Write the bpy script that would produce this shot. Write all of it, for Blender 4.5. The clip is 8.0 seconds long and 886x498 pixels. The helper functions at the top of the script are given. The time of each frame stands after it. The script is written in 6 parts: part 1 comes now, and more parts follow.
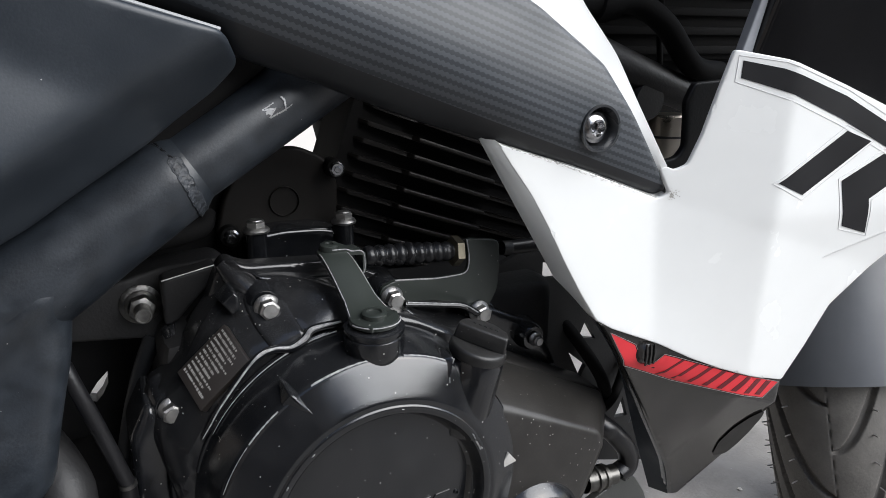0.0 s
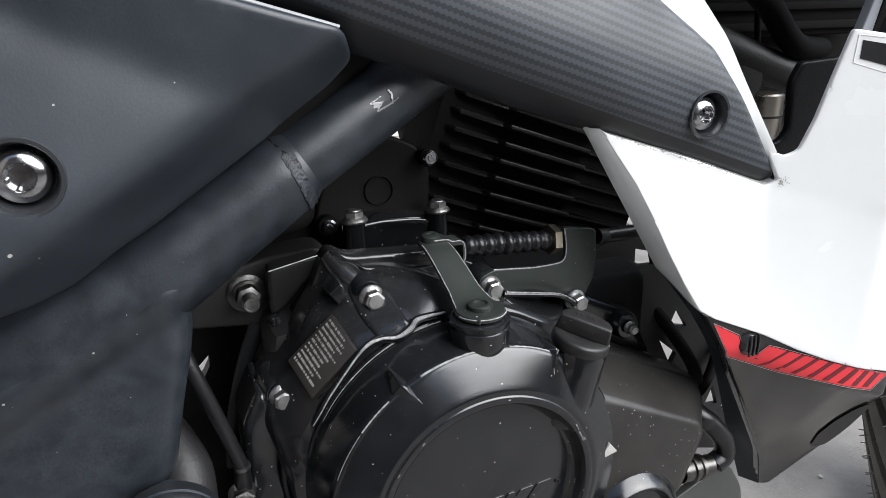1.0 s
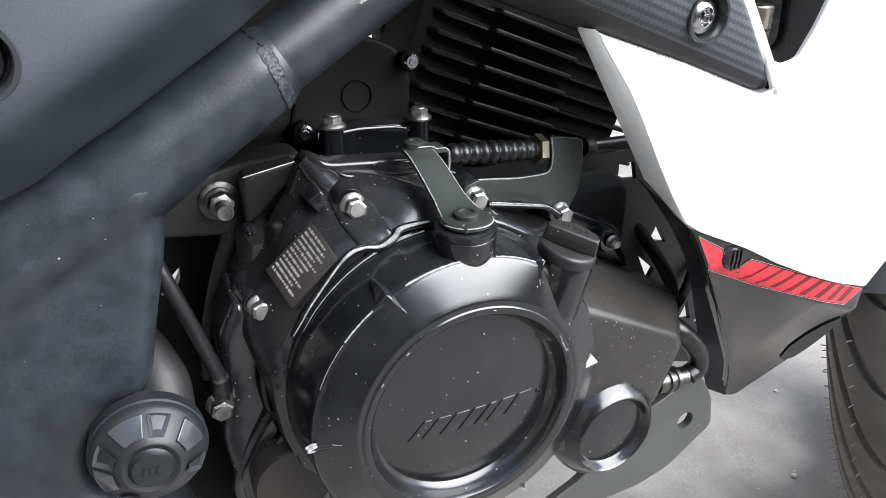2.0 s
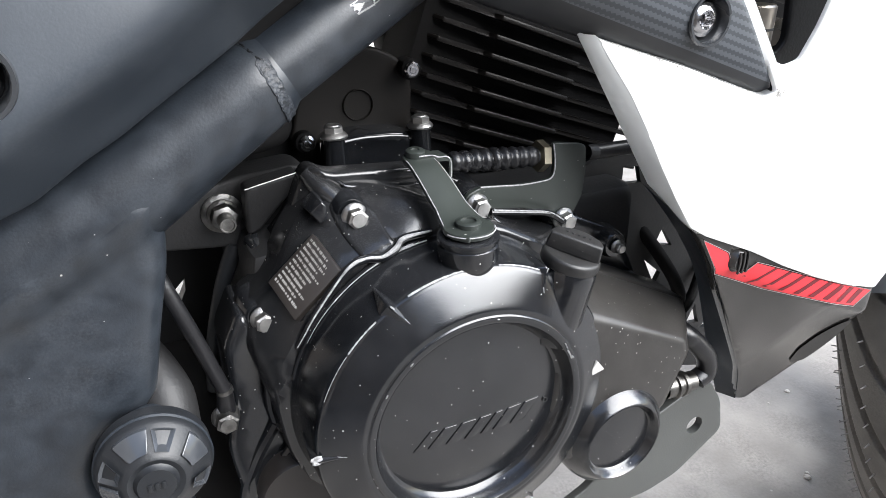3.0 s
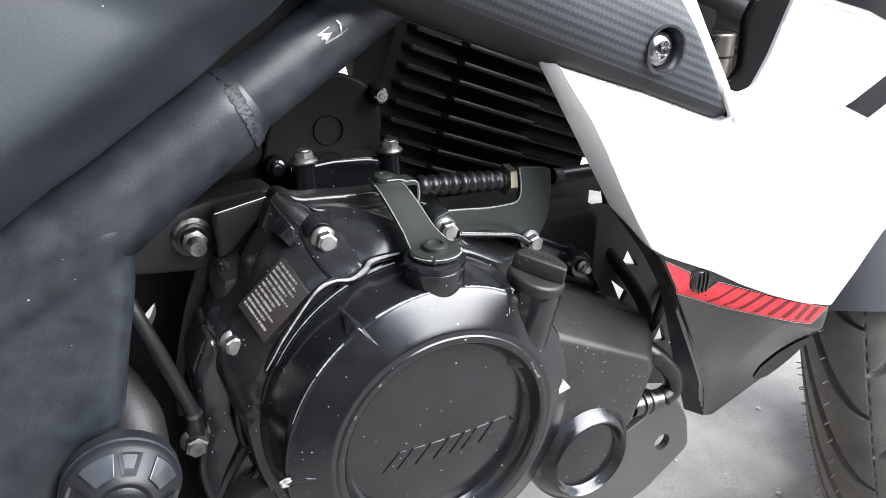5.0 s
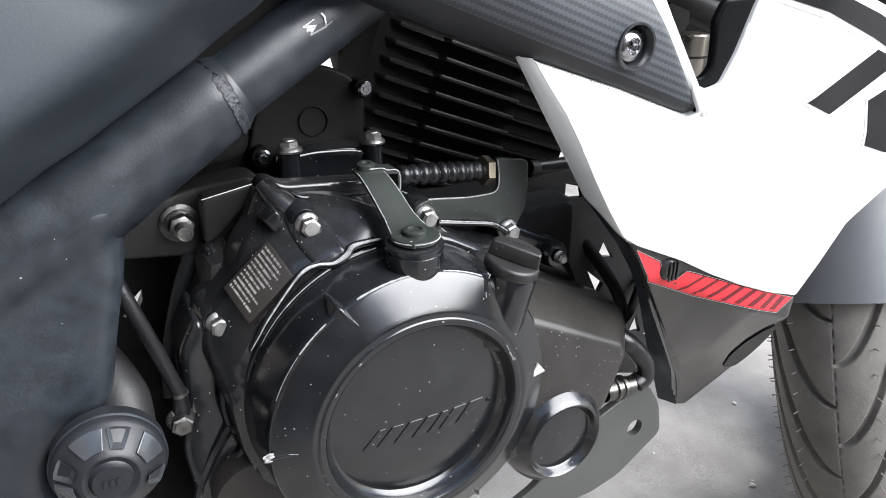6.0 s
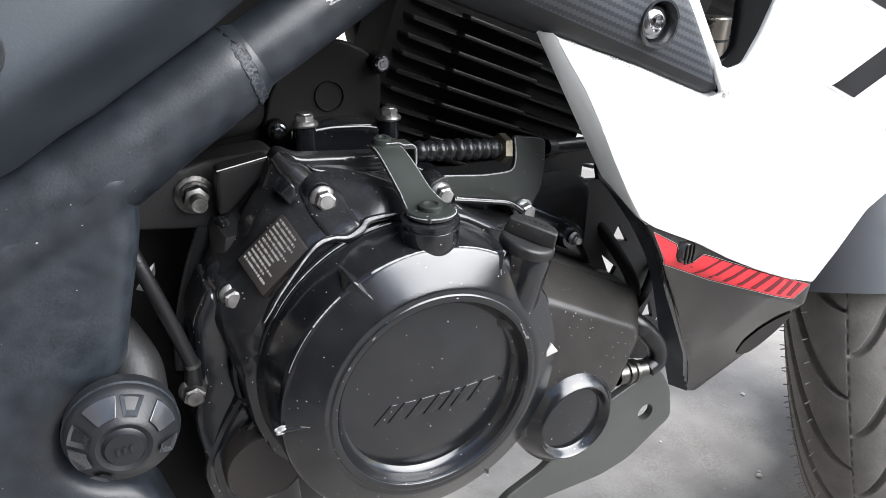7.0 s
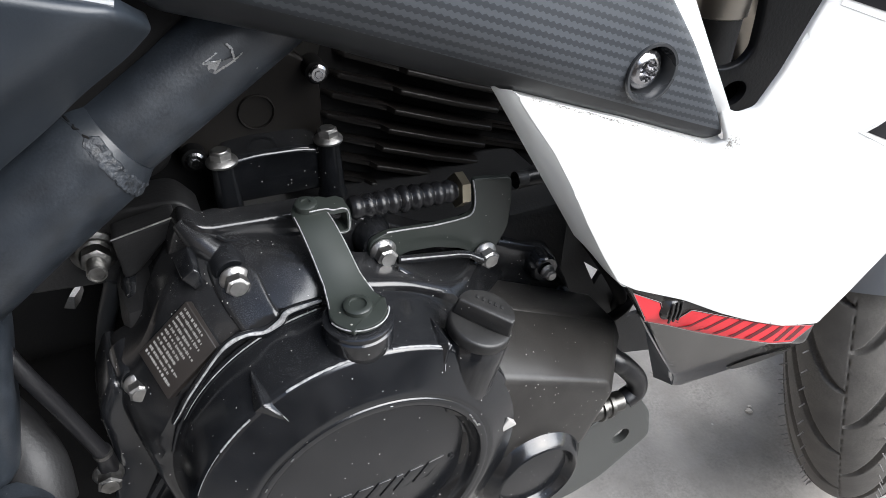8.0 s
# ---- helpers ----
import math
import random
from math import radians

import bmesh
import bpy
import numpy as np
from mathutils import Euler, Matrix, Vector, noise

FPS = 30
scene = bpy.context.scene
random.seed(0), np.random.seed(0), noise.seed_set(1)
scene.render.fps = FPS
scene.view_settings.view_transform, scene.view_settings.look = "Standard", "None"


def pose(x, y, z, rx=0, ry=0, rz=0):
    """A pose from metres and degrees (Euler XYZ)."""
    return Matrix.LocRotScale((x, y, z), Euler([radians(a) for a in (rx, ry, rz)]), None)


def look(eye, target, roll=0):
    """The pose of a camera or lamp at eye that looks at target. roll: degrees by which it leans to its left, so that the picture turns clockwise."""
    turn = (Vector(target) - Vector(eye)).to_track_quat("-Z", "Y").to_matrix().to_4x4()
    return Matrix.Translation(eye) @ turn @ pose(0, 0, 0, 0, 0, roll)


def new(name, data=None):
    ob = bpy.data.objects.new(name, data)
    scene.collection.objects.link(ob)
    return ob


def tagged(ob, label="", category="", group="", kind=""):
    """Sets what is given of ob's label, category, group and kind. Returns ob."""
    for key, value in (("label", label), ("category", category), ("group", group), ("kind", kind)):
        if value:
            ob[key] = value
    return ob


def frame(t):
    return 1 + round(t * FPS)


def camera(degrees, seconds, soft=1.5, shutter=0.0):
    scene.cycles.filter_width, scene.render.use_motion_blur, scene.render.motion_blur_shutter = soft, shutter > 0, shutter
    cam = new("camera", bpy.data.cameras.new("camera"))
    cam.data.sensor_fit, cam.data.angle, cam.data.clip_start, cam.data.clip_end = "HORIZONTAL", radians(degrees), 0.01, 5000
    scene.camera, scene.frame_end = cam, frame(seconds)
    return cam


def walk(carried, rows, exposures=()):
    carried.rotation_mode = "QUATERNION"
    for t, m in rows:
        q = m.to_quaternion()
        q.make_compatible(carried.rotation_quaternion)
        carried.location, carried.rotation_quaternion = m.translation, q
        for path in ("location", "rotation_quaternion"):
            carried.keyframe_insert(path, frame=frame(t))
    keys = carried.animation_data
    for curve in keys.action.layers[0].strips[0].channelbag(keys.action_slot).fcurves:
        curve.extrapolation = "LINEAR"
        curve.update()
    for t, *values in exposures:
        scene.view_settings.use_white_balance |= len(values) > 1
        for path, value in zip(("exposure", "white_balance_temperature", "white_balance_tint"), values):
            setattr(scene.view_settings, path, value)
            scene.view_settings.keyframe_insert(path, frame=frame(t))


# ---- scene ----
from mathutils.geometry import delaunay_2d_cdt

# The motorcycle heads along +x, its right side faces -y, the ground is z = 0.
cam = camera(65.4, 8.0, soft=0.45)
PATH = [
    (0.0, -0.1012, -0.3094, 0.5799, 73.14, -0.17, -26.9),
    (0.5, -0.1172, -0.3286, 0.5872, 73.93, -0.38, -23.64),
    (1.0, -0.1208, -0.2984, 0.5862, 71.32, 1.41, -22.6),
    (1.5, -0.1199, -0.2797, 0.5709, 66.81, -1.64, -24.48),
    (1.7, -0.1226, -0.2836, 0.5727, 65.04, -0.54, -25.32),
    (2.8, -0.1269, -0.2896, 0.5783, 65.02, 0.06, -24.29),
    (3.0, -0.1219, -0.2861, 0.5777, 65.16, 0.97, -24.74),
    (3.5, -0.1061, -0.2745, 0.5805, 66.18, 2.56, -26.1),
    (4.0, -0.1126, -0.2782, 0.575, 64.82, 0.64, -26.07),
    (4.5, -0.1204, -0.2783, 0.5819, 67.01, 1.63, -26.39),
    (4.7, -0.1181, -0.2846, 0.58, 66.74, 0.97, -26.34),
    (5.8, -0.1282, -0.3042, 0.5839, 67.28, 0.09, -26.87),
    (6.0, -0.1237, -0.3078, 0.5794, 66.94, -0.3, -27.46),
    (6.5, -0.1296, -0.3074, 0.5769, 66.88, -0.49, -25.81),
    (7.0, -0.1266, -0.3063, 0.5732, 65.93, -1.11, -26.35),
    (7.5, -0.1218, -0.295, 0.573, 65.45, -0.05, -25.75),
    (7.8, -0.0915, -0.2594, 0.5879, 62.6, 0.38, -25.98),
    (8.0, -0.0559, -0.2323, 0.6365, 53.5, -0.94, -25.06),
]
EXPOSURES = [(0.0, 0.50), (0.5, 0.70), (1.0, 0.75), (1.5, 1.20), (3.0, 1.66), (4.5, 1.66), (7.0, 1.42), (7.6, 1.36), (8.0, 1.15)]
walk(cam, [(t, pose(x, y, z, rx, ry, rz)) for t, x, y, z, rx, ry, rz in PATH], EXPOSURES)

# ---- world and sun ----
world = bpy.data.worlds.new("overcast_sky")
scene.world = world
world.use_nodes = True
wn, wl = world.node_tree.nodes, world.node_tree.links
sky = wn.new("ShaderNodeTexSky")
sky.sky_type, sky.sun_disc = "NISHITA", False
sky.sun_elevation, sky.sun_rotation = radians(39), radians(143)
sky.dust_density, sky.ozone_density, sky.air_density = 2.0, 2.5, 1.0
desat = wn.new("ShaderNodeHueSaturation")
desat.inputs["Saturation"].default_value = 0.85
wl.new(sky.outputs[0], desat.inputs["Color"])
wl.new(desat.outputs[0], wn["Background"].inputs[0])
wn["Background"].inputs[1].default_value = 0.12
sun = new("sun", bpy.data.lights.new("sun", "SUN"))
sun.data.energy, sun.data.angle, sun.data.color = 3.15, radians(64), (0.965, 0.985, 1.0)
sun.matrix_world = look((1.95, -2.60, 2.60), (0, 0, 0))


# ---- materials ----
def mat(name, color, rough=0.5, metal=0.0, bump=0.0, grain=900.0, vary=0.15, large=25.0, coat=0.0, specks=0.0, speck_scale=420.0, grime=0.0, dust_scale=1400.0, dust_color=(0.15, 0.145, 0.135), lit_dust=0.0):
    """A surface with two scales of variation, fine relief and, where wanted, dust specks."""
    m = bpy.data.materials.new(name)
    m.use_nodes = True
    n, l = m.node_tree.nodes, m.node_tree.links
    b = n["Principled BSDF"]
    co = n.new("ShaderNodeTexCoord")
    fine, big = n.new("ShaderNodeTexNoise"), n.new("ShaderNodeTexNoise")
    fine.inputs["Scale"].default_value, fine.inputs["Detail"].default_value = grain, 4
    big.inputs["Scale"].default_value, big.inputs["Detail"].default_value = large, 5
    for t in (fine, big):
        l.new(co.outputs["Object"], t.inputs["Vector"])
    mix = n.new("ShaderNodeMix")
    mix.data_type, mix.blend_type = "RGBA", "MULTIPLY"
    mix.inputs["Factor"].default_value = 1.0
    ramp = n.new("ShaderNodeMapRange")
    ramp.inputs["From Min"].default_value, ramp.inputs["From Max"].default_value = 0.3, 0.7
    ramp.inputs["To Min"].default_value, ramp.inputs["To Max"].default_value = 1 - vary, 1 + vary
    l.new(big.outputs["Fac"], ramp.inputs["Value"])
    mix.inputs["A"].default_value = (*color, 1)
    l.new(ramp.outputs[0], mix.inputs["B"])
    out = mix.outputs["Result"]
    if specks:
        v = n.new("ShaderNodeTexVoronoi")
        v.inputs["Scale"].default_value = speck_scale
        l.new(co.outputs["Object"], v.inputs["Vector"])
        near = n.new("ShaderNodeMath")
        near.operation = "LESS_THAN"
        size = n.new("ShaderNodeMath")
        size.operation = "POWER"
        size.inputs[1].default_value = 3.0
        pick = n.new("ShaderNodeMath")
        pick.operation = "LESS_THAN"
        pick.inputs[1].default_value = specks
        sep = n.new("ShaderNodeSeparateColor")
        l.new(v.outputs["Color"], sep.inputs[0])
        l.new(sep.outputs[0], pick.inputs[0])
        l.new(sep.outputs[1], size.inputs[0])
        grow = n.new("ShaderNodeMath")
        grow.operation = "MULTIPLY_ADD"
        grow.inputs[1].default_value, grow.inputs[2].default_value = 0.17, 0.05
        l.new(size.outputs[0], grow.inputs[0])
        l.new(v.outputs["Distance"], near.inputs[0])
        l.new(grow.outputs[0], near.inputs[1])
        both = n.new("ShaderNodeMath")
        both.operation = "MULTIPLY"
        l.new(near.outputs[0], both.inputs[0])
        l.new(pick.outputs[0], both.inputs[1])
        dust = n.new("ShaderNodeMix")
        dust.data_type = "RGBA"
        dust.inputs["B"].default_value = (0.35, 0.34, 0.32, 1)
        l.new(both.outputs[0], dust.inputs["Factor"])
        l.new(out, dust.inputs["A"])
        out = dust.outputs["Result"]
    if grime:
        grit, drift = n.new("ShaderNodeTexNoise"), n.new("ShaderNodeTexNoise")
        grit.inputs["Scale"].default_value, grit.inputs["Detail"].default_value = dust_scale, 3
        drift.inputs["Scale"].default_value, drift.inputs["Detail"].default_value = dust_scale / 22, 4
        amount = n.new("ShaderNodeMath")
        amount.operation = "MULTIPLY"
        for k, (t, lo, hi, top) in enumerate(((grit, 0.34, 0.86, 1.0), (drift, 0.36, 0.66, grime))):
            l.new(co.outputs["Object"], t.inputs["Vector"])
            mr = n.new("ShaderNodeMapRange")
            mr.inputs["From Min"].default_value, mr.inputs["From Max"].default_value = lo, hi
            mr.inputs["To Max"].default_value = top
            l.new(t.outputs["Fac"], mr.inputs["Value"])
            l.new(mr.outputs[0], amount.inputs[k])
        # Upward faces mixed paler: settled dust plus missing sky light put into colour.
        if lit_dust:
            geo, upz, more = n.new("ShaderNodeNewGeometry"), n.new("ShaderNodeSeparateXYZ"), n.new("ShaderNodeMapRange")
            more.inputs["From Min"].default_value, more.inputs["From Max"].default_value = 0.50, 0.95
            more.inputs["To Max"].default_value = lit_dust
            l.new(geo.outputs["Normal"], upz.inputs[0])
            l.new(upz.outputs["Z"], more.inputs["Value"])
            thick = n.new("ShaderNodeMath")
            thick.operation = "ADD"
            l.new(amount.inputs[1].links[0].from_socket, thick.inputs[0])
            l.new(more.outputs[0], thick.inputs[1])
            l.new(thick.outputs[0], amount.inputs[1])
        film = n.new("ShaderNodeMix")
        film.data_type = "RGBA"
        film.inputs["B"].default_value = (*dust_color, 1)
        l.new(amount.outputs[0], film.inputs["Factor"])
        l.new(out, film.inputs["A"])
        out = film.outputs["Result"]
    l.new(out, b.inputs["Base Color"])
    rr = n.new("ShaderNodeMapRange")
    rr.inputs["From Min"].default_value, rr.inputs["From Max"].default_value = 0.3, 0.7
    rr.inputs["To Min"].default_value, rr.inputs["To Max"].default_value = max(rough - 0.06, 0.02), min(rough + 0.08, 1)
    l.new(big.outputs["Fac"], rr.inputs["Value"])
    l.new(rr.outputs[0], b.inputs["Roughness"])
    b.inputs["Metallic"].default_value = metal
    b.inputs["Coat Weight"].default_value = coat
    b.inputs["Coat Roughness"].default_value = 0.08
    if bump:
        bp = n.new("ShaderNodeBump")
        bp.inputs["Strength"].default_value, bp.inputs["Distance"].default_value = bump, 0.0006
        l.new(fine.outputs["Fac"], bp.inputs["Height"])
        l.new(bp.outputs[0], b.inputs["Normal"])
    return m


M_FRAME = mat("matte_black_powder_coat", (0.0138, 0.0180, 0.0238), 0.40, bump=0.13, grain=900, vary=0.3, large=110, specks=0.03, grime=0.16, dust_scale=1100, dust_color=(0.14, 0.15, 0.165))
M_PANEL = mat("matte_black_plastic", (0.0170, 0.0230, 0.0310), 0.46, bump=0.07, grain=1200, specks=0.03, speck_scale=300, grime=0.12, dust_scale=1100, dust_color=(0.14, 0.15, 0.165))
M_ENGINE = mat("satin_black_engine_paint", (0.0056, 0.0062, 0.0074), 0.155, bump=0.055, grain=1700, specks=0.20, speck_scale=560, grime=0.08, dust_scale=2300, dust_color=(0.15, 0.152, 0.16), lit_dust=0.20)
M_ENGINE.node_tree.nodes["Principled BSDF"].inputs["IOR"].default_value = 1.68
M_PANEL.node_tree.nodes["Principled BSDF"].inputs["IOR"].default_value = 1.6
M_FRAME.node_tree.nodes["Principled BSDF"].inputs["IOR"].default_value = 1.6
M_PLATE = mat("brown_black_plate", (0.0105, 0.0090, 0.0078), 0.55)
M_PLATE.node_tree.nodes["Principled BSDF"].inputs["Specular IOR Level"].default_value = 0.25
M_CASE = mat("rough_black_casting", (0.0088, 0.0090, 0.0098), 0.19, bump=0.06, grain=1700, specks=0.20, speck_scale=560, grime=0.12, dust_scale=2300, dust_color=(0.16, 0.162, 0.166), lit_dust=0.17)
M_CASE.node_tree.nodes["Principled BSDF"].inputs["IOR"].default_value = 1.62
M_END = mat("satin_brown_black_casting", (0.0165, 0.0153, 0.0142), 0.33, bump=0.06, grain=1700, specks=0.16, speck_scale=560, grime=0.14, dust_scale=2300, dust_color=(0.17, 0.162, 0.15), lit_dust=0.26)
# Dull black whose colour carries the shade of the enclosed inner parts.
M_DEEPBLACK = mat("dull_deep_black", (0.0088, 0.0086, 0.0088), 0.75, bump=0.2, grain=600)
M_DEEPBLACK.node_tree.nodes["Principled BSDF"].inputs["Specular IOR Level"].default_value = 0.1
M_CUP = mat("smooth_black_recess", (0.030, 0.032, 0.035), 0.25)
M_DARK = mat("dark_cast_metal", (0.0130, 0.0130, 0.0136), 0.5, bump=0.3, grain=500)
M_FIN = mat("black_finned_metal", (0.0080, 0.0070, 0.0064), 0.42, bump=0.3, grain=900)
M_FIN.node_tree.nodes["Principled BSDF"].inputs["Specular IOR Level"].default_value = 0.28
M_WHITE = mat("white_gloss_paint", (0.80, 0.81, 0.80), 0.22, vary=0.02, coat=0.5)
M_GLOSS = mat("gloss_black_plastic", (0.022, 0.021, 0.020), 0.12, vary=0.2, coat=0.4)
M_DECAL = mat("black_vinyl", (0.008, 0.008, 0.0095), 0.42)
M_DECAL.node_tree.nodes["Principled BSDF"].inputs["Specular IOR Level"].default_value = 0.3
M_RED = mat("red_vinyl", (0.62, 0.035, 0.045), 0.3, vary=0.06)
M_DARKRED = mat("dark_red_vinyl", (0.11, 0.012, 0.016), 0.3, vary=0.06)
M_STEEL = mat("zinc_plated_steel", (0.43, 0.422, 0.41), 0.42, metal=1.0, bump=0.3, grain=800, vary=0.3, large=150)
M_SCREW = mat("dark_chrome", (0.50, 0.50, 0.51), 0.2, metal=1.0, vary=0.3, large=200)
M_DULL = mat("weathered_steel", (0.22, 0.216, 0.208), 0.42, metal=1.0, bump=0.4, grain=700, vary=0.4, large=160)
M_OLIVE = mat("grey_green_painted_steel", (0.029, 0.034, 0.0305), 0.34, bump=0.05, grain=1500, specks=0.05, speck_scale=500)
M_CAP_GREY = mat("dusty_black_plastic", (0.010, 0.010, 0.0104), 0.40, bump=0.15, grain=1500, specks=0.05, grime=0.15, dust_scale=4200, lit_dust=0.15)
M_RUBBER = mat("black_rubber", (0.009, 0.009, 0.010), 0.30, bump=0.15)
M_TYRE = mat("tyre_rubber", (0.105, 0.099, 0.091), 0.72, bump=0.5, grain=260, vary=0.25, large=40, grime=0.5, dust_scale=650, dust_color=(0.19, 0.18, 0.165))
M_GUARD = mat("dark_grey_painted_steel", (0.050, 0.052, 0.050), 0.40, bump=0.2)
M_FENDER = mat("silver_grey_plastic", (0.22, 0.23, 0.25), 0.35, vary=0.06)
M_LABEL = mat("brown_black_foil", (0.019, 0.016, 0.0145), 0.42)
M_PRINT = mat("grey_print", (0.25, 0.245, 0.235), 0.5)
M_BARE = mat("chipped_bare_metal", (0.42, 0.42, 0.42), 0.38, metal=1.0, bump=0.5, grain=600)
M_PRIMER = mat("dark_grey_primer", (0.06, 0.063, 0.068), 0.5, bump=0.5, grain=900)
M_WELD = mat("scratched_weld_paint", (0.026, 0.030, 0.036), 0.45, bump=0.8, grain=900, vary=0.6, large=420)
# Pale worn paint, used too for highlights painted along lit edges.
M_WORNGLINT = mat("worn_glint_edge", (0.30, 0.30, 0.305), 0.45, vary=0.5, large=600, bump=0.3)
M_FORK = mat("anodised_fork_metal", (0.42, 0.385, 0.335), 0.30, metal=1.0)
M_CAPGLOSS = mat("glossy_grey_plastic", (0.042, 0.046, 0.052), 0.20, coat=0.5)
M_COWL = mat("gloss_black_cowl", (0.006, 0.006, 0.0065), 0.10, coat=0.3)
M_SCUFF = mat("grey_scuff", (0.36, 0.345, 0.32), 0.6, vary=0.6, large=700)
M_REFLECTION = mat("black_reflection", (0.006, 0.006, 0.006), 0.35)
M_REDEDGE = mat("dark_film_edge", (0.28, 0.22, 0.22), 0.4)
M_EDGE = mat("grey_film_edge", (0.60, 0.60, 0.60), 0.4)
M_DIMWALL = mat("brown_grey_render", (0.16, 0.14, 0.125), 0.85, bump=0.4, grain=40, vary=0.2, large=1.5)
M_HOUSING = mat("grey_black_plastic", (0.013, 0.0145, 0.017), 0.45, bump=0.15)


def carbon_material():
    """Grey twill: slanted rows of short bars."""
    m = mat("carbon_pattern_film", (0.045, 0.048, 0.052), 0.40, vary=0.1)
    n, l = m.node_tree.nodes, m.node_tree.links
    b = n["Principled BSDF"]
    co = n.new("ShaderNodeTexCoord")
    mp = n.new("ShaderNodeMapping")
    mp.inputs["Rotation"].default_value = (0, radians(-20), 0)
    l.new(co.outputs["Object"], mp.inputs["Vector"])
    sep = n.new("ShaderNodeSeparateXYZ")
    l.new(mp.outputs[0], sep.inputs[0])

    def maths(op, a, c):
        k = n.new("ShaderNodeMath")
        k.operation = op
        for i, val in enumerate((a, c)):
            if isinstance(val, (int, float)):
                k.inputs[i].default_value = val
            else:
                l.new(val, k.inputs[i])
        return k.outputs[0]

    row = maths("MULTIPLY", sep.outputs["Z"], 1 / 0.0037)
    stagger = maths("MULTIPLY", maths("FLOOR", row, 0), 0.5)
    col = maths("FRACT", maths("ADD", maths("MULTIPLY", sep.outputs["X"], 1 / 0.0026), stagger), 0)
    tri_wave = maths("ABSOLUTE", maths("SUBTRACT", maths("FRACT", row, 0), 0.5), 0)
    bars = maths("GREATER_THAN", maths("ADD", tri_wave, maths("MULTIPLY", maths("ABSOLUTE", maths("SUBTRACT", col, 0.5), 0), 0.40)), 0.34)
    mix = n.new("ShaderNodeMix")
    mix.data_type = "RGBA"
    mix.inputs["A"].default_value = (0.029, 0.033, 0.039, 1)
    mix.inputs["B"].default_value = (0.061, 0.068, 0.077, 1)
    l.new(bars, mix.inputs["Factor"])
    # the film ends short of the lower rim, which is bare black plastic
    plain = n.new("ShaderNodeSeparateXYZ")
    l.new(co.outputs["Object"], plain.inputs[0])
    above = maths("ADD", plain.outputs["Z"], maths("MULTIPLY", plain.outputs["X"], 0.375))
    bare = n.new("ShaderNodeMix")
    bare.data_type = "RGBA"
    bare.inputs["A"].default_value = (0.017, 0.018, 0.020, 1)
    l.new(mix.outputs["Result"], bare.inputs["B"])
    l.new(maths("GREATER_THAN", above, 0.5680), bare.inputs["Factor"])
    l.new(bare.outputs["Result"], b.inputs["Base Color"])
    return m


M_CARBON = carbon_material()


def concrete_material():
    m = mat("grey_concrete", (0.280, 0.264, 0.244), 0.85, bump=0.6, grain=220, vary=0.38, large=9, specks=0.08, speck_scale=90, grime=0.8, dust_scale=330, dust_color=(0.15, 0.142, 0.134))
    return m


M_CONCRETE = concrete_material()
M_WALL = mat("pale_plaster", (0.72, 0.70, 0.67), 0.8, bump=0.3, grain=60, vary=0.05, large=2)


# ---- shape helpers ----
def part(name, bm, material, parent, label="", sharp=38.0):
    """Links a bmesh as one mesh object under a thing or a part."""
    bmesh.ops.recalc_face_normals(bm, faces=bm.faces)
    me = bpy.data.meshes.new(name)
    bm.to_mesh(me)
    bm.free()
    me.materials.append(material)
    me.shade_smooth()
    me.set_sharp_from_angle(angle=radians(sharp))
    ob = new(name, me)
    ob.parent = parent
    return tagged(ob, label)


def rounded(pts, r, seg=5):
    """The outline with its corners filleted by r."""
    out, n = [], len(pts)
    for i in range(n):
        p, a, b = Vector(pts[i]), Vector(pts[i - 1]), Vector(pts[(i + 1) % n])
        da, db = (a - p), (b - p)
        k = min(r, da.length * 0.45, db.length * 0.45)
        s, e = p + da.normalized() * k, p + db.normalized() * k
        for j in range(seg + 1):
            t = j / seg
            out.append(tuple(s * (1 - t) ** 2 + p * 2 * t * (1 - t) + e * t ** 2))
    return out


def resample(pts, step):
    out = []
    for i in range(len(pts)):
        a, b = Vector(pts[i]), Vector(pts[(i + 1) % len(pts)])
        k = max(1, math.ceil((b - a).length / step))
        out += [a.lerp(b, j / k) for j in range(k)]
    return [(p.x, p.y) for p in out]


def edge_distance(q, poly):
    a, b = poly, np.roll(poly, -1, axis=0)
    ab = b - a
    t = np.clip(((q[:, None] - a[None]) * ab[None]).sum(2) / np.maximum((ab ** 2).sum(1), 1e-14), 0, 1)
    return np.sqrt((((a[None] + t[..., None] * ab[None]) - q[:, None]) ** 2).sum(2)).min(1)


def inside(q, poly):
    x, y = q[:, 0][:, None], q[:, 1][:, None]
    a, b = poly, np.roll(poly, -1, axis=0)
    cross = (a[:, 1] > y) != (b[:, 1] > y)
    xi = a[:, 0] + (y - a[:, 1]) / np.where(np.abs(b[:, 1] - a[:, 1]) < 1e-12, 1e-12, b[:, 1] - a[:, 1]) * (b[:, 0] - a[:, 0])
    return (cross & (x < xi)).sum(1) % 2 == 1


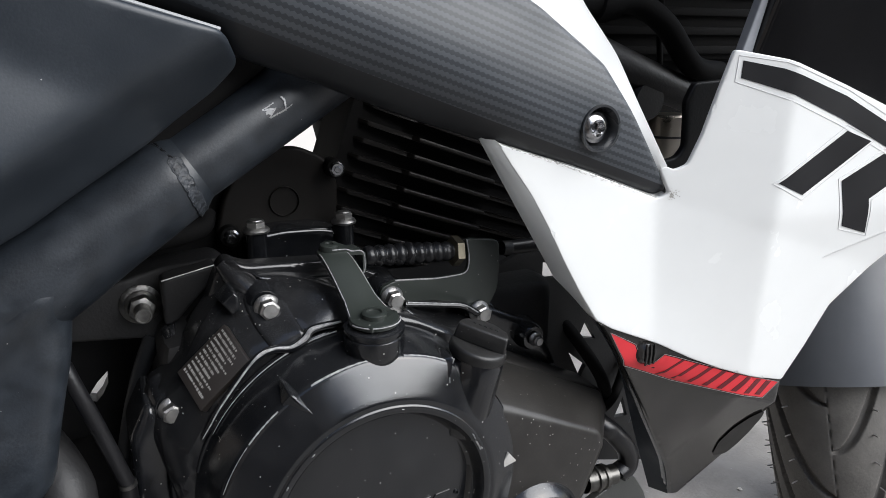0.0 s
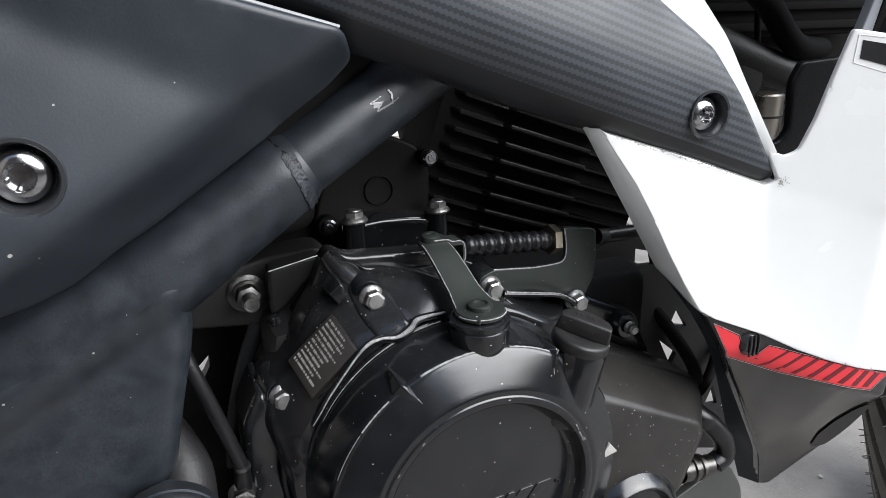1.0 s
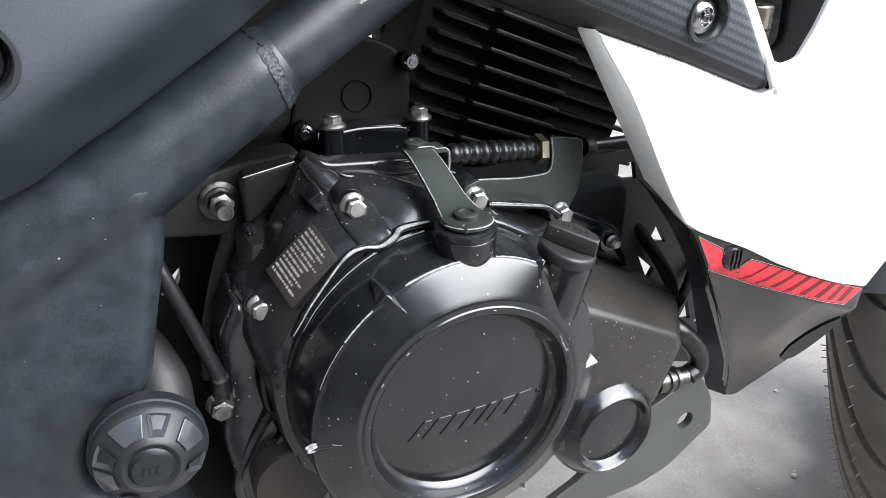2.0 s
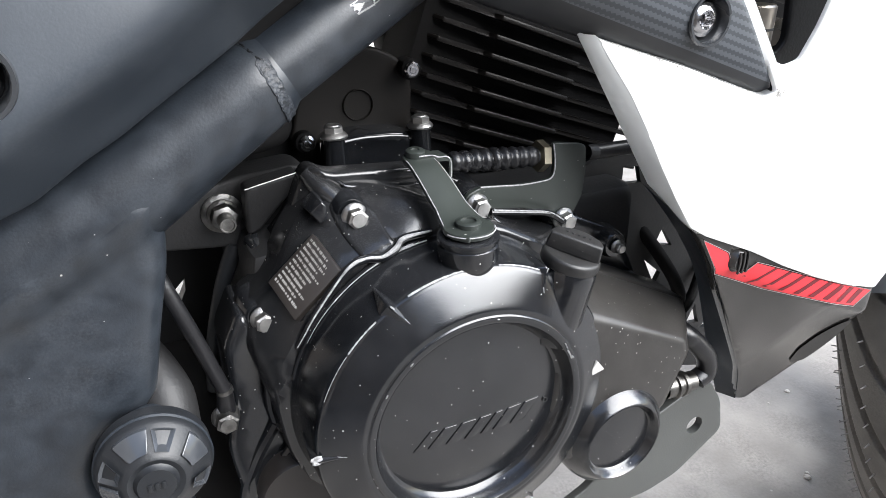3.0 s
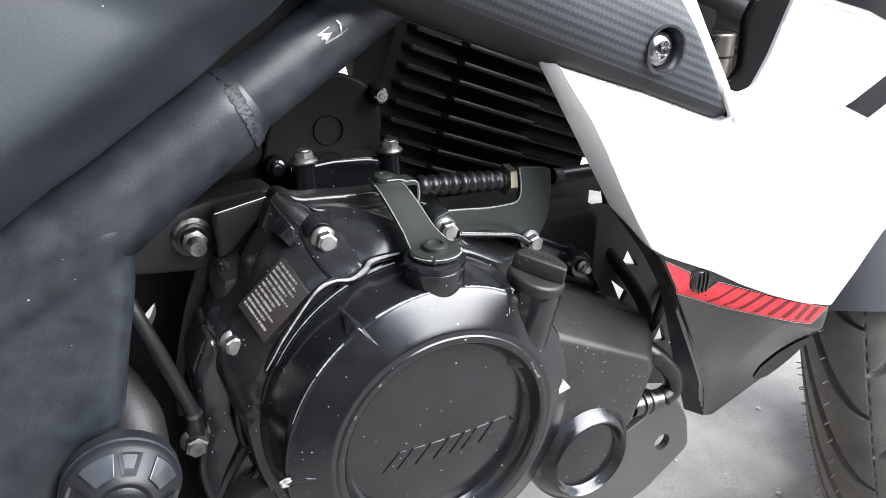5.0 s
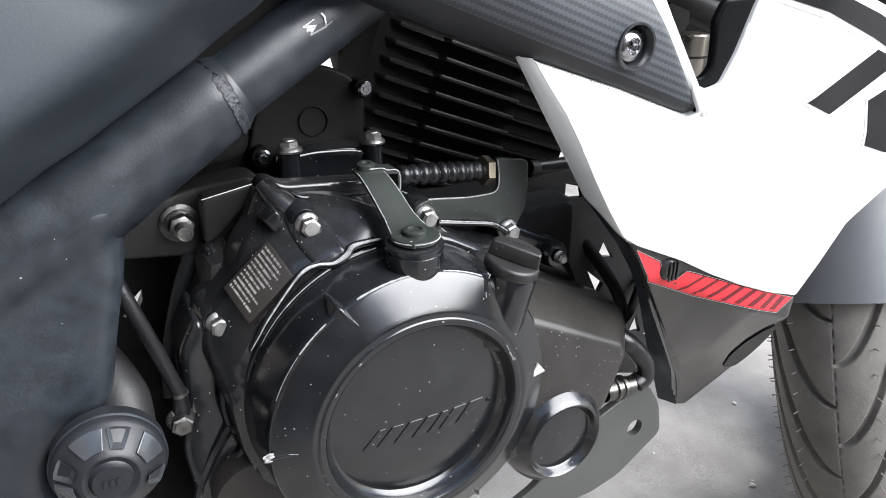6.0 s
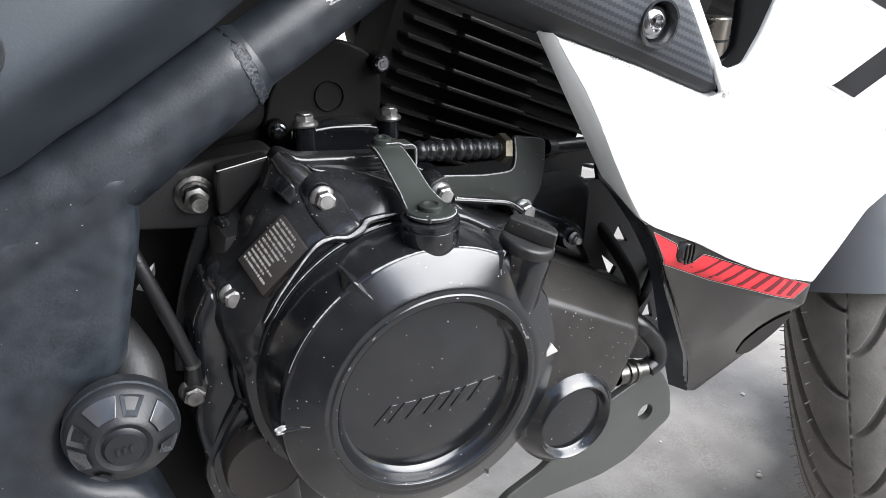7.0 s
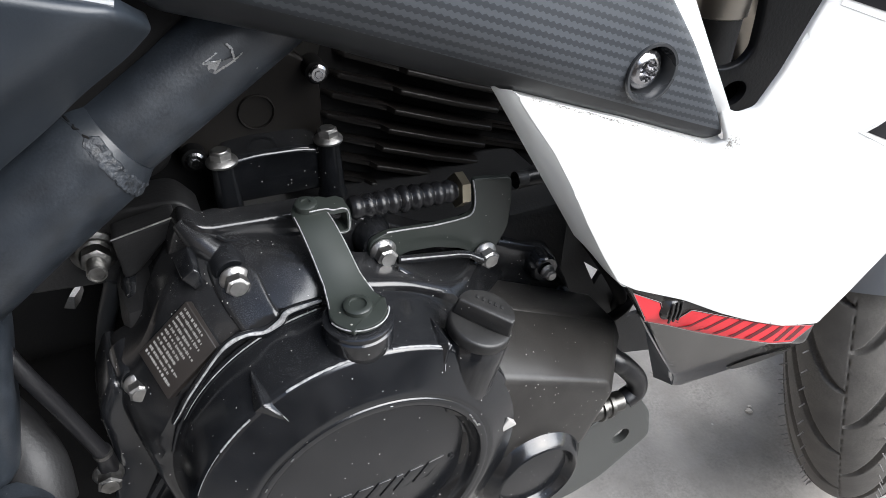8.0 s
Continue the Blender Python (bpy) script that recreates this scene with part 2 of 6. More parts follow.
def sheet(bm, outline, fn, thick, edge=0.0, step=0.006, holes=()):
    """A curved panel in the x-z plane: outline (x, z), its outer face at y = fn(x, z), its rim rounded by edge, thick metres deep."""
    rim = resample(outline, step)
    poly = np.array(rim)
    loops = [rim] + [resample(h, step * 0.6) for h in holes]
    lo, hi = poly.min(0), poly.max(0)
    gx, gz = np.meshgrid(np.arange(lo[0], hi[0], step), np.arange(lo[1], hi[1], step * 0.87))
    gx[1::2] += step * 0.5
    cand = np.stack([gx.ravel(), gz.ravel()], 1)
    cand = cand[inside(cand, poly)]
    cand = cand[edge_distance(cand, poly) > max(edge * 1.25, step * 0.45)]
    if edge:
        nxt, prv = np.roll(poly, -1, axis=0), np.roll(poly, 1, axis=0)
        tan = nxt - prv
        nrm = np.stack([-tan[:, 1], tan[:, 0]], 1) / np.maximum(np.linalg.norm(tan, axis=1), 1e-9)[:, None]
        area = (poly[:, 0] * nxt[:, 1] - nxt[:, 0] * poly[:, 1]).sum()
        nrm *= 1 if area > 0 else -1
        for k in (0.08, 0.3, 0.62, 1.0):
            q = poly + nrm * edge * k
            q = q[inside(q, poly)]
            cand = np.concatenate([cand, q[edge_distance(q, poly) > edge * k * 0.93]])
    for h in holes:
        hp = np.array(resample(h, step * 0.6))
        cand = cand[~inside(cand, hp) & (edge_distance(cand, hp) > step * 0.25)]
    pts, edges = [], []
    for lp in loops:
        s = len(pts)
        pts += [Vector(p) for p in lp]
        edges += [(s + i, s + (i + 1) % len(lp)) for i in range(len(lp))]
    pts += [Vector(p) for p in cand]
    vs, es, fs = delaunay_2d_cdt(pts, edges, [], 0, 1e-7)[:3]
    q = np.array([tuple(v) for v in vs])
    d = edge_distance(q, poly)
    mid = np.array([[sum(q[i][k] for i in f) / 3 for k in (0, 1)] for f in fs])
    good = inside(mid, poly)
    for h in holes:
        good &= ~inside(mid, np.array(resample(h, step * 0.6)))
    keep = [f for f, g in zip(fs, good) if g]
    front, back = {}, {}
    for i in {i for f in keep for i in f}:
        y = fn(q[i][0], q[i][1])
        lift = 0.0
        if edge and d[i] < edge:
            lift = edge - math.sqrt(max(edge ** 2 - (edge - d[i]) ** 2, 0))
        front[i] = bm.verts.new((q[i][0], y + lift, q[i][1]))
        back[i] = bm.verts.new((q[i][0], y + edge + thick, q[i][1]))
    count = {}
    for f in keep:
        bm.faces.new([front[i] for i in f])
        bm.faces.new([back[i] for i in reversed(f)])
        for a, b in zip(f, (*f[1:], f[0])):
            count[(min(a, b), max(a, b))] = count.get((min(a, b), max(a, b)), 0) + 1
    for (a, b), c in count.items():
        if c == 1:
            bm.faces.new((front[a], front[b], back[b], back[a]))
    return bm


def lathe(bm, profile, centre, axis, seg=48, arc=(0.0, 360.0)):
    """Turns (radius, height along axis) round the axis through centre."""
    q = Vector(axis).to_track_quat("Z", "Y").to_matrix()
    c = Vector(centre)
    full = abs(arc[1] - arc[0]) > 359
    n = seg if full else seg + 1
    rings = []
    for r, h in profile:
        if r < 1e-6:
            rings.append([bm.verts.new(c + q @ Vector((0, 0, h)))])
        else:
            ring = []
            for i in range(n):
                a = radians(arc[0] + (arc[1] - arc[0]) * i / seg)
                ring.append(bm.verts.new(c + q @ Vector((r * math.cos(a), r * math.sin(a), h))))
            rings.append(ring)
    for a, b in zip(rings, rings[1:]):
        for i in range(seg):
            j = (i + 1) % n
            if len(a) == 1 and len(b) == 1:
                continue
            if len(a) == 1:
                bm.faces.new((a[0], b[i], b[j]))
            elif len(b) == 1:
                bm.faces.new((a[i], a[j], b[0]))
            else:
                bm.faces.new((a[i], a[j], b[j], b[i]))
    return bm


def spline(pts, k=8):
    p = [Vector(a) for a in pts]
    p = [p[0] * 2 - p[1]] + p + [p[-1] * 2 - p[-2]]
    out = []
    for i in range(1, len(p) - 2):
        for j in range(k):
            t = j / k
            out.append(0.5 * (2 * p[i] + (p[i + 1] - p[i - 1]) * t + (2 * p[i - 1] - 5 * p[i] + 4 * p[i + 1] - p[i + 2]) * t ** 2
                              + (3 * p[i] - p[i - 1] - 3 * p[i + 1] + p[i + 2]) * t ** 3))
    out.append(p[-2])
    return out


def tube(bm, pts, radius, seg=16, smooth=8, squash=1.0):
    """A capped tube along a path; radius is one number or one for each point of the path."""
    path = spline(pts, smooth) if smooth else [Vector(p) for p in pts]
    rad = radius if isinstance(radius, (list, tuple)) else [radius] * len(pts)
    k = max(smooth, 1)
    rings, up = [], None
    for i, p in enumerate(path):
        t = (path[min(i + 1, len(path) - 1)] - path[max(i - 1, 0)]).normalized()
        if up is None:
            up = t.orthogonal()
        up = (up - t * up.dot(t)).normalized()
        side = t.cross(up)
        f = i / k
        a = min(int(f), len(rad) - 1)
        r = rad[a] + (rad[min(a + 1, len(rad) - 1)] - rad[a]) * (f - a)
        rings.append([bm.verts.new(p + (up * math.cos(w) + side * math.sin(w) * squash) * r) for w in (2 * math.pi * s / seg for s in range(seg))])
    for a, b in zip(rings, rings[1:]):
        for s in range(seg):
            bm.faces.new((a[s], a[(s + 1) % seg], b[(s + 1) % seg], b[s]))
    bm.faces.new(rings[0][::-1])
    bm.faces.new(rings[-1])
    return bm


def block(bm, lo, hi, bevel=0.003, m=None):
    """A bevelled box between two corners."""
    lo, hi = Vector(lo), Vector(hi)
    made = bmesh.ops.create_cube(bm, size=1, matrix=Matrix.Translation((lo + hi) / 2) @ Matrix.Diagonal((*(hi - lo), 1)))
    es = list({e for v in made["verts"] for e in v.link_edges})
    if bevel:
        res = bmesh.ops.bevel(bm, geom=es, offset=bevel, segments=2, affect="EDGES", profile=0.5)
        vs = res["verts"]
        vs = list({v for f in res["faces"] for v in f.verts} | set(vs))
    else:
        vs = made["verts"]
    if m is not None:
        bmesh.ops.transform(bm, matrix=m, verts=list({w for v in vs for f in v.link_faces for w in f.verts}))
    return bm


def hull(bm, a, b, bevel=0.003):
    """A solid between two like-sided outlines of 3D points, its edges bevelled."""
    va, vb = [bm.verts.new(p) for p in a], [bm.verts.new(p) for p in b]
    n = len(a)
    fs = [bm.faces.new(va), bm.faces.new(vb[::-1])]
    fs += [bm.faces.new((va[i], va[(i + 1) % n], vb[(i + 1) % n], vb[i])) for i in range(n)]
    if bevel:
        bmesh.ops.bevel(bm, geom=list({e for f in fs for e in f.edges}), offset=bevel, segments=3, affect="EDGES", profile=0.5)
    return bm


def hex_prism(bm, centre, axis, r, h0, h1, turn=0.0, chamfer=0.0012):
    q = Vector(axis).to_track_quat("Z", "Y").to_matrix()
    c = Vector(centre)
    prof = [(r, h0), (r, h1 - chamfer * 0.6), (r - chamfer, h1)]
    rings = [[bm.verts.new(c + q @ Vector((a * math.cos(radians(60 * i + turn)), a * math.sin(radians(60 * i + turn)), h))) for i in range(6)] for a, h in prof]
    for a, b in zip(rings, rings[1:]):
        for i in range(6):
            bm.faces.new((a[i], a[(i + 1) % 6], b[(i + 1) % 6], b[i]))
    bm.faces.new(rings[0][::-1])
    bm.faces.new(rings[-1])
    return bm


def flange_bolt(parent, centre, axis, size=1.0, turn=0.0, name="bolt", material=None, label="zinc-plated hexagon flange bolt", tall=1.0, wide=1.0):
    bm = bmesh.new()
    s = size
    lathe(bm, [(0, 0), (0.0062 * s * wide, 0), (0.0064 * s * wide, 0.0010 * s), (0.0058 * s * wide, 0.0020 * s), (0.0046 * s, 0.0030 * s), (0, 0.0030 * s)], centre, axis, 24)
    hex_prism(bm, centre, axis, 0.0050 * s, 0.0022 * s, 0.0078 * s * tall, turn)
    lathe(bm, [(0.0036 * s, 0.0078 * s * tall), (0.0034 * s, 0.0078 * s * tall + 0.0005), (0, 0.0078 * s * tall + 0.0007)], centre, axis, 18)
    return part(name, bm, material or M_STEEL, parent, label, 30)


RIGHT = (0, -1, 0)

# ---- ground and surroundings ----
GROUND = -0.05
bm = bmesh.new()
bmesh.ops.create_grid(bm, x_segments=60, y_segments=60, size=300, matrix=Matrix.Translation((0, 0, GROUND)))
ground = part("ground", bm, M_CONCRETE, None, "worn grey concrete ground with fine dust")
tagged(ground, category="ground", kind="structure")


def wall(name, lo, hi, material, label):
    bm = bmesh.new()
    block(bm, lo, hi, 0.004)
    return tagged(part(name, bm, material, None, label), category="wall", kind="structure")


# Unseen; its height sets where sky begins in the cover's reflections.
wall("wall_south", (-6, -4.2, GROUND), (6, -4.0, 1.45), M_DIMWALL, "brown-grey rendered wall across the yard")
# Unseen wall added to keep low sky out of the dome's left side.
wall("west_sky_block", (-2.4, -4.0, GROUND), (-2.2, 3.4, 3.0), M_DIMWALL, "unseen brown-grey wall added to cut off the sky on the left")
# Unseen block added so the cover's left side reflects something dark.
wall("dark_reflection_block", (-0.80, -1.45, GROUND), (-0.06, -1.06, 1.50), M_DIMWALL, "unseen brown-grey block added to darken reflections in the cover")
wall("wall_north", (-8, 3.4, GROUND), (9, 3.6, 2.6), M_WALL, "pale plastered wall beyond the motorcycle")

bike = new("motorcycle")
bike.location = (0, 0, 0)
tagged(bike, "black and white sport motorcycle with a carbon-pattern panel", "motorcycle")

# ---- crankcase and clutch cover ----
CX, CZ = -0.002, 0.371
bm = bmesh.new()
block(bm, (-0.085, 0.02, 0.285), (0.146, 0.25, 0.44), 0.01)
block(bm, (-0.095, 0.035, 0.235), (-0.020, 0.22, 0.31), 0.008)
part("crankcase", bm, M_DARK, bike, "black cast engine crankcase")


def cover_face(x, z):
    r = math.hypot(x - CX, z - CZ)
    return min(max(-0.018 + 1.45 * (r - 0.083), -0.018), 0.014)


bm = bmesh.new()
COVER = [(-0.066, 0.292), (-0.082, 0.338), (-0.086, 0.372), (-0.094, 0.403), (-0.094, 0.418), (-0.080, 0.430), (-0.066, 0.452), (-0.046, 0.470), (-0.030, 0.470),
         (-0.014, 0.4670), (0.002, 0.4610), (0.012, 0.4530), (0.030, 0.4480), (0.052, 0.4360), (0.070, 0.4300), (0.090, 0.4330), (0.112, 0.421), (0.128, 0.414), (0.145, 0.385), (0.155, 0.350),
         (0.140, 0.310), (0.105, 0.288), (0.040, 0.282), (-0.020, 0.282)]
lathe(bm, [(0.0440, 0.048), (0.0494, 0.0490), (0.0500, 0.0515), (0.0503, 0.0560), (0.0507, 0.0586), (0.0513, 0.0594), (0.0520, 0.0596), (0.0530, 0.05965), (0.0540, 0.05965), (0.0546, 0.0594), (0.0550, 0.0589), (0.0554, 0.0588), (0.0562, 0.0590), (0.0574, 0.0588), (0.0582, 0.0585), (0.0600, 0.0577),
           (0.0640, 0.0559), (0.0700, 0.0532), (0.0732, 0.0517), (0.0740, 0.0513), (0.0746, 0.0507), (0.0750, 0.0498), (0.0755, 0.047), (0.0768, 0.0240), (0.0776, 0.0205), (0.0792, 0.0165), (0.0810, 0.0)], (CX, 0, CZ), RIGHT, 160)
cover = part("clutch_cover", bm, M_ENGINE, bike, "satin black cast clutch cover with a round raised lip", 32)
bm = bmesh.new()
sheet(bm, rounded(COVER, 0.012), cover_face, 0.02, 0.004, 0.005)
part("cover_flange", bm, M_CASE, cover, "dusty black cast flange of the cover", 32)


def face_depth(r):
    """Slightly domed round face."""
    return 0.0542 - 0.0032 * (r / 0.0445) ** 2


bm = bmesh.new()
lathe(bm, [(r, face_depth(r)) for r in (0, 0.006, 0.012, 0.018, 0.024, 0.030, 0.036, 0.041, 0.0445, 0.0465)] + [(0.0480, 0.0519), (0.0490, 0.0536), (0.0497, 0.0558), (0.0502, 0.0580), (0.0508, 0.0591), (0.0512, 0.0585)], (CX, 0, CZ), RIGHT, 128)
part("round_face", bm, M_ENGINE, cover, "smooth round face with a raised emblem")
# small cast wedges astride the shoulder
for a, half, tip, rise in ((119.5, 0.0070, 0.0655, 0.0022), (180.0, 0.0060, 0.0625, 0.0024), (60.5, 0.0050, 0.0655, 0.0016), (297.0, 0.0040, 0.0640, 0.0016)):
    ca, sa = math.cos(radians(a)), math.sin(radians(a))
    bm = bmesh.new()

    def band_y(r):
        return -0.0586 + (r - 0.0580) * 0.462

    def at(r, t, y):
        return bm.verts.new((CX + r * ca - t * sa, y, CZ + r * sa + t * ca))

    apex, inner, outer = at(0.0782, half * 0.12, -0.0500 - rise), at(tip, -half * 0.2, band_y(tip) - 0.0003), at(0.0790 if half > 0.006 else 0.0775, half * 0.15, -0.0330)
    l1, r1, root = at(0.0748, half, -0.0492), at(0.0744, -half * 0.35, -0.0495), at(0.0720, 0.0, -0.0300)
    for f in ((apex, inner, l1), (apex, r1, inner), (apex, l1, outer), (apex, outer, r1), (root, l1, inner), (root, inner, r1), (root, outer, l1), (root, r1, outer)):
        bm.faces.new(f)
    bmesh.ops.bevel(bm, geom=list(bm.edges), offset=0.0009, segments=2, affect="EDGES", profile=0.5)
    part("cast_wedge", bm, M_ENGINE, cover, "small cast wedge", 20)
    bm = bmesh.new()
    crest = [(CX + r * ca - t * sa, y, CZ + r * sa + t * ca) for r, t, y in ((tip + 0.001, -half * 0.22, band_y(tip) - 0.0004), (0.0715, -half * 0.10, -0.0510 - rise * 0.45), (0.0772, half * 0.06, -0.0503 - rise))]
    tube(bm, crest, [0.00012, 0.00026, 0.00040], 6, 4)
    part("wedge_line", bm, M_WORNGLINT, cover, "pale line along the crest")
# paint worn off along the shoulder
for a0, a1, w in ((113.5, 93.0, 0.00066), (126.5, 140.0, 0.00050), (80.0, 63.0, 0.00056), (141.0, 158.0, 0.00022)):
    bm = bmesh.new()
    tube(bm, [(CX + 0.0748 * math.cos(radians(a0 + (a1 - a0) * k / 12)), -0.0503, CZ + 0.0748 * math.sin(radians(a0 + (a1 - a0) * k / 12))) for k in range(13)], [w * (0.5 + 0.5 * abs(math.sin(k * 1.7 + a0))) for k in range(13)], 6, 3)
    part("pale_edge", bm, M_WORNGLINT, cover, "paint worn pale along the shoulder")
bm = bmesh.new()
rng = random.Random(5)
for k in range(14):
    a, rr = radians(179.8 + rng.uniform(-1.2, 1.2)), 0.0758 + rng.uniform(-0.0022, 0.0012)
    bmesh.ops.create_icosphere(bm, subdivisions=1, radius=rng.uniform(0.0009, 0.0015), matrix=Matrix.Translation((CX + rr * math.cos(a), -0.0522 + (rr - 0.0762) * 0.1, CZ + rr * math.sin(a))) @ Matrix.Diagonal((1.4, 0.5, 0.8, 1)))
part("bare_lug", bm, M_WORNGLINT, cover, "bare metal where the lug is knocked", 20)
# chipped paint on the lip
bm = bmesh.new()
rng = random.Random(21)
for k in range(16):
    a = radians(rng.uniform(22, 34) if k < 13 else rng.uniform(60, 150))
    rr = 0.0530 + rng.uniform(-0.0006, 0.0006)
    bmesh.ops.create_icosphere(bm, subdivisions=1, radius=rng.uniform(0.0003, 0.0006), matrix=Matrix.Translation((CX + rr * math.cos(a), -0.0600, CZ + rr * math.sin(a))) @ Euler((0, -a, 0)).to_matrix().to_4x4() @ Matrix.Diagonal((0.7, 0.5, 2.2, 1)))
tagged(part("paint_chip", bm, M_BARE, cover, "row of bare metal chips on the lip", 20), kind="stuff")
# wavy joint ridge between the dome and the case
ridge = [(-0.0740, -0.0185, 0.4080), (-0.0700, -0.0200, 0.4150), (-0.0650, -0.0205, 0.4230), (-0.0520, -0.0205, 0.4390), (-0.0455, -0.0205, 0.4445), (-0.0390, -0.0200, 0.4455), (-0.0320, -0.0205, 0.4450), (-0.0255, -0.0205, 0.4480), (-0.0215, -0.0205, 0.4520), (-0.0080, -0.0205, 0.4530)]
bm = bmesh.new()
tube(bm, ridge, [0.0012, 0.0016, 0.0018, 0.0018, 0.0018, 0.0020, 0.0022, 0.0022, 0.0020, 0.0018], 10, 8)
part("joint_ridge", bm, M_ENGINE, cover)
# Pale line that paints in the ridge's highlight.
bm = bmesh.new()
tube(bm, [(x - 0.0002, y - 0.0016, z + 0.0010) for x, y, z in ridge], [0.0002, 0.0003, 0.0004, 0.0005, 0.0009, 0.0006, 0.0008, 0.0013, 0.0011, 0.0005], 8, 8)
part("ridge_glint", bm, M_WORNGLINT, cover, "pale line painting the highlight along the worn joint ridge")
bm = bmesh.new()
tube(bm, [(CX + 0.0786 * math.cos(radians(a)), -0.0195, CZ + 0.0786 * math.sin(radians(a))) for a in range(92, 169, 6)], 0.0010, 8, 2)
part("dome_bead", bm, M_ENGINE, cover)
# The bead's thin highlight, painted as a pale line.
bm = bmesh.new()
tube(bm, [(CX + 0.0784 * math.cos(radians(a)), -0.0206, CZ + 0.0784 * math.sin(radians(a))) for a in range(96, 151, 6)], [0.00035, 0.0004, 0.0003, 0.0004, 0.0003, 0.00025, 0.0003, 0.0002, 0.00015, 0.0001], 6, 3)
part("bead_glint", bm, M_WORNGLINT, cover, "pale line painting the highlight along the bead")
# U-shaped pad under the upper bolt
bm = bmesh.new()
PAD = [(-0.0475, 0.4640), (-0.0290, 0.4640), (-0.0260, 0.4520), (-0.0210, 0.4470), (-0.0240, 0.4420), (-0.0330, 0.4400), (-0.0400, 0.4440), (-0.0460, 0.4530)]
sheet(bm, rounded(PAD, 0.005), lambda x, z: cover_face(x, z) - 0.0018, 0.004, 0.0022, 0.003)
part("bolt_pad", bm, M_CASE, cover)
for x, y, z in ((-0.084, 0.010, 0.415), (0.027, 0.0125, 0.452), (0.080, 0.0125, 0.4345), (0.1205, 0.012, 0.4085), (-0.0375, 0.008, 0.459)):
    bm = bmesh.new()
    lathe(bm, [(0, 0.006), (0.0070, 0.006), (0.0082, 0.004), (0.0105, -0.012)], (x, y, z), RIGHT, 24)
    part("bolt_boss", bm, M_ENGINE, cover)
for x, y, z, turn in ((-0.0375, 0.0000, 0.459, 10), (-0.084, 0.003, 0.415, 25), (0.0275, 0.0030, 0.4515, 5), (0.080, 0.0030, 0.4345, 18), (0.1205, 0.005, 0.4085, 0)):
    flange_bolt(cover, (x, y, z), RIGHT, 0.98 if x < 0.1 else 0.66, turn, material=M_STEEL)

# raised emblem: plain slanted bars in one line on the round face
for x0, w in ((-0.0335, 0.0036), (-0.0265, 0.0062), (-0.0175, 0.0072), (-0.0080, 0.0060), (0.0005, 0.0036), (0.0072, 0.0075), (0.0170, 0.0082)):
    bm = bmesh.new()
    sl = 0.0085
    quad = [(x0, 0.3590), (x0 + w, 0.3590), (x0 + w + sl, 0.3690), (x0 + sl, 0.3690)]
    fy = [face_depth(math.hypot(x - CX, z - CZ)) for x, z in quad]
    hull(bm, [(x, 0.0010 - y, z) for (x, z), y in zip(quad, fy)], [(x, -0.0006 - y, z) for (x, z), y in zip(quad, fy)], 0.0003)
    part("emblem_bar", bm, M_ENGINE, cover)
bm = bmesh.new()
lathe(bm, [(0.0009, 0.0), (0.0009, 0.0008), (0.0014, 0.0008), (0.0014, 0.0)], (0.0375, -0.0517, 0.3655), RIGHT, 16)
part("emblem_ring", bm, M_ENGINE, cover)

# foil label on the sloping flank of the cover, printed with unreadable lines
LAB = [Vector(p) for p in ((-0.0565, 0.0010, 0.4525), (-0.0500, -0.0175, 0.4405), (-0.0725, -0.0175, 0.4210), (-0.0790, 0.0010, 0.4330))]
nrm = ((LAB[1] - LAB[0]).cross(LAB[3] - LAB[0])).normalized()
nrm *= -1 if nrm.y > 0 else 1
bm = bmesh.new()
hull(bm, [p + nrm * 0.0022 for p in LAB], [p - nrm * 0.0060 for p in LAB], 0.0004)
part("label_plate", bm, M_LABEL, cover, "brown-black foil label with lines of tiny print")
bm = bmesh.new()
rng = random.Random(4)
for i in range(11):
    t = 0.07 + i * 0.080
    a, b = LAB[0].lerp(LAB[3], t), LAB[1].lerp(LAB[2], t)
    s, stop = 0.07, rng.uniform(0.62, 0.86)
    while s < stop:
        k = rng.uniform(0.018, 0.055)
        p, q = a.lerp(b, s), a.lerp(b, min(s + k, stop))
        wv = (LAB[3] - LAB[0]) * rng.uniform(0.013, 0.023)
        vs = [bm.verts.new(v + nrm * 0.0024) for v in (p - wv, q - wv, q + wv, p + wv)]
        bm.faces.new(vs)
        s += k + (0.010 if rng.random() < 0.75 else 0.030)
tagged(part("label_print", bm, M_PRINT, cover, "rows of fine grey print"), kind="stuff")

# box-shaped right end of the cover
bm = bmesh.new()
FRONT = [(0.046, 0.4145), (0.1265, 0.3745), (0.1300, 0.3655), (0.1165, 0.3335), (0.060, 0.312), (0.040, 0.340)]
BACK = [(0.060, 0.4245), (0.1575, 0.3755), (0.1640, 0.3600), (0.1520, 0.3150), (0.080, 0.290), (0.030, 0.330)]
hull(bm, [(x, -0.014, z) for x, z in BACK], [(x, -0.052, z) for x, z in FRONT], 0.0034)
hull(bm, [(x, 0.012, z) for x, z in BACK], [(x, -0.016, z) for x, z in BACK], 0.0030)
end = part("cover_end", bm, M_END, bike, "satin black box-shaped end of the engine cover", 30)
bm = bmesh.new()
hull(bm, [(0.0600, -0.0490, 0.3725), (0.0655, -0.0490, 0.3815), (0.0705, -0.0490, 0.3755)], [(0.0595, -0.0555, 0.3730), (0.0655, -0.0555, 0.3815), (0.0702, -0.0555, 0.3755)], 0.0004)
part("bare_corner", bm, mat("pale_bare_alloy", (0.36, 0.35, 0.335), 0.5), end, "pale triangular bare patch")

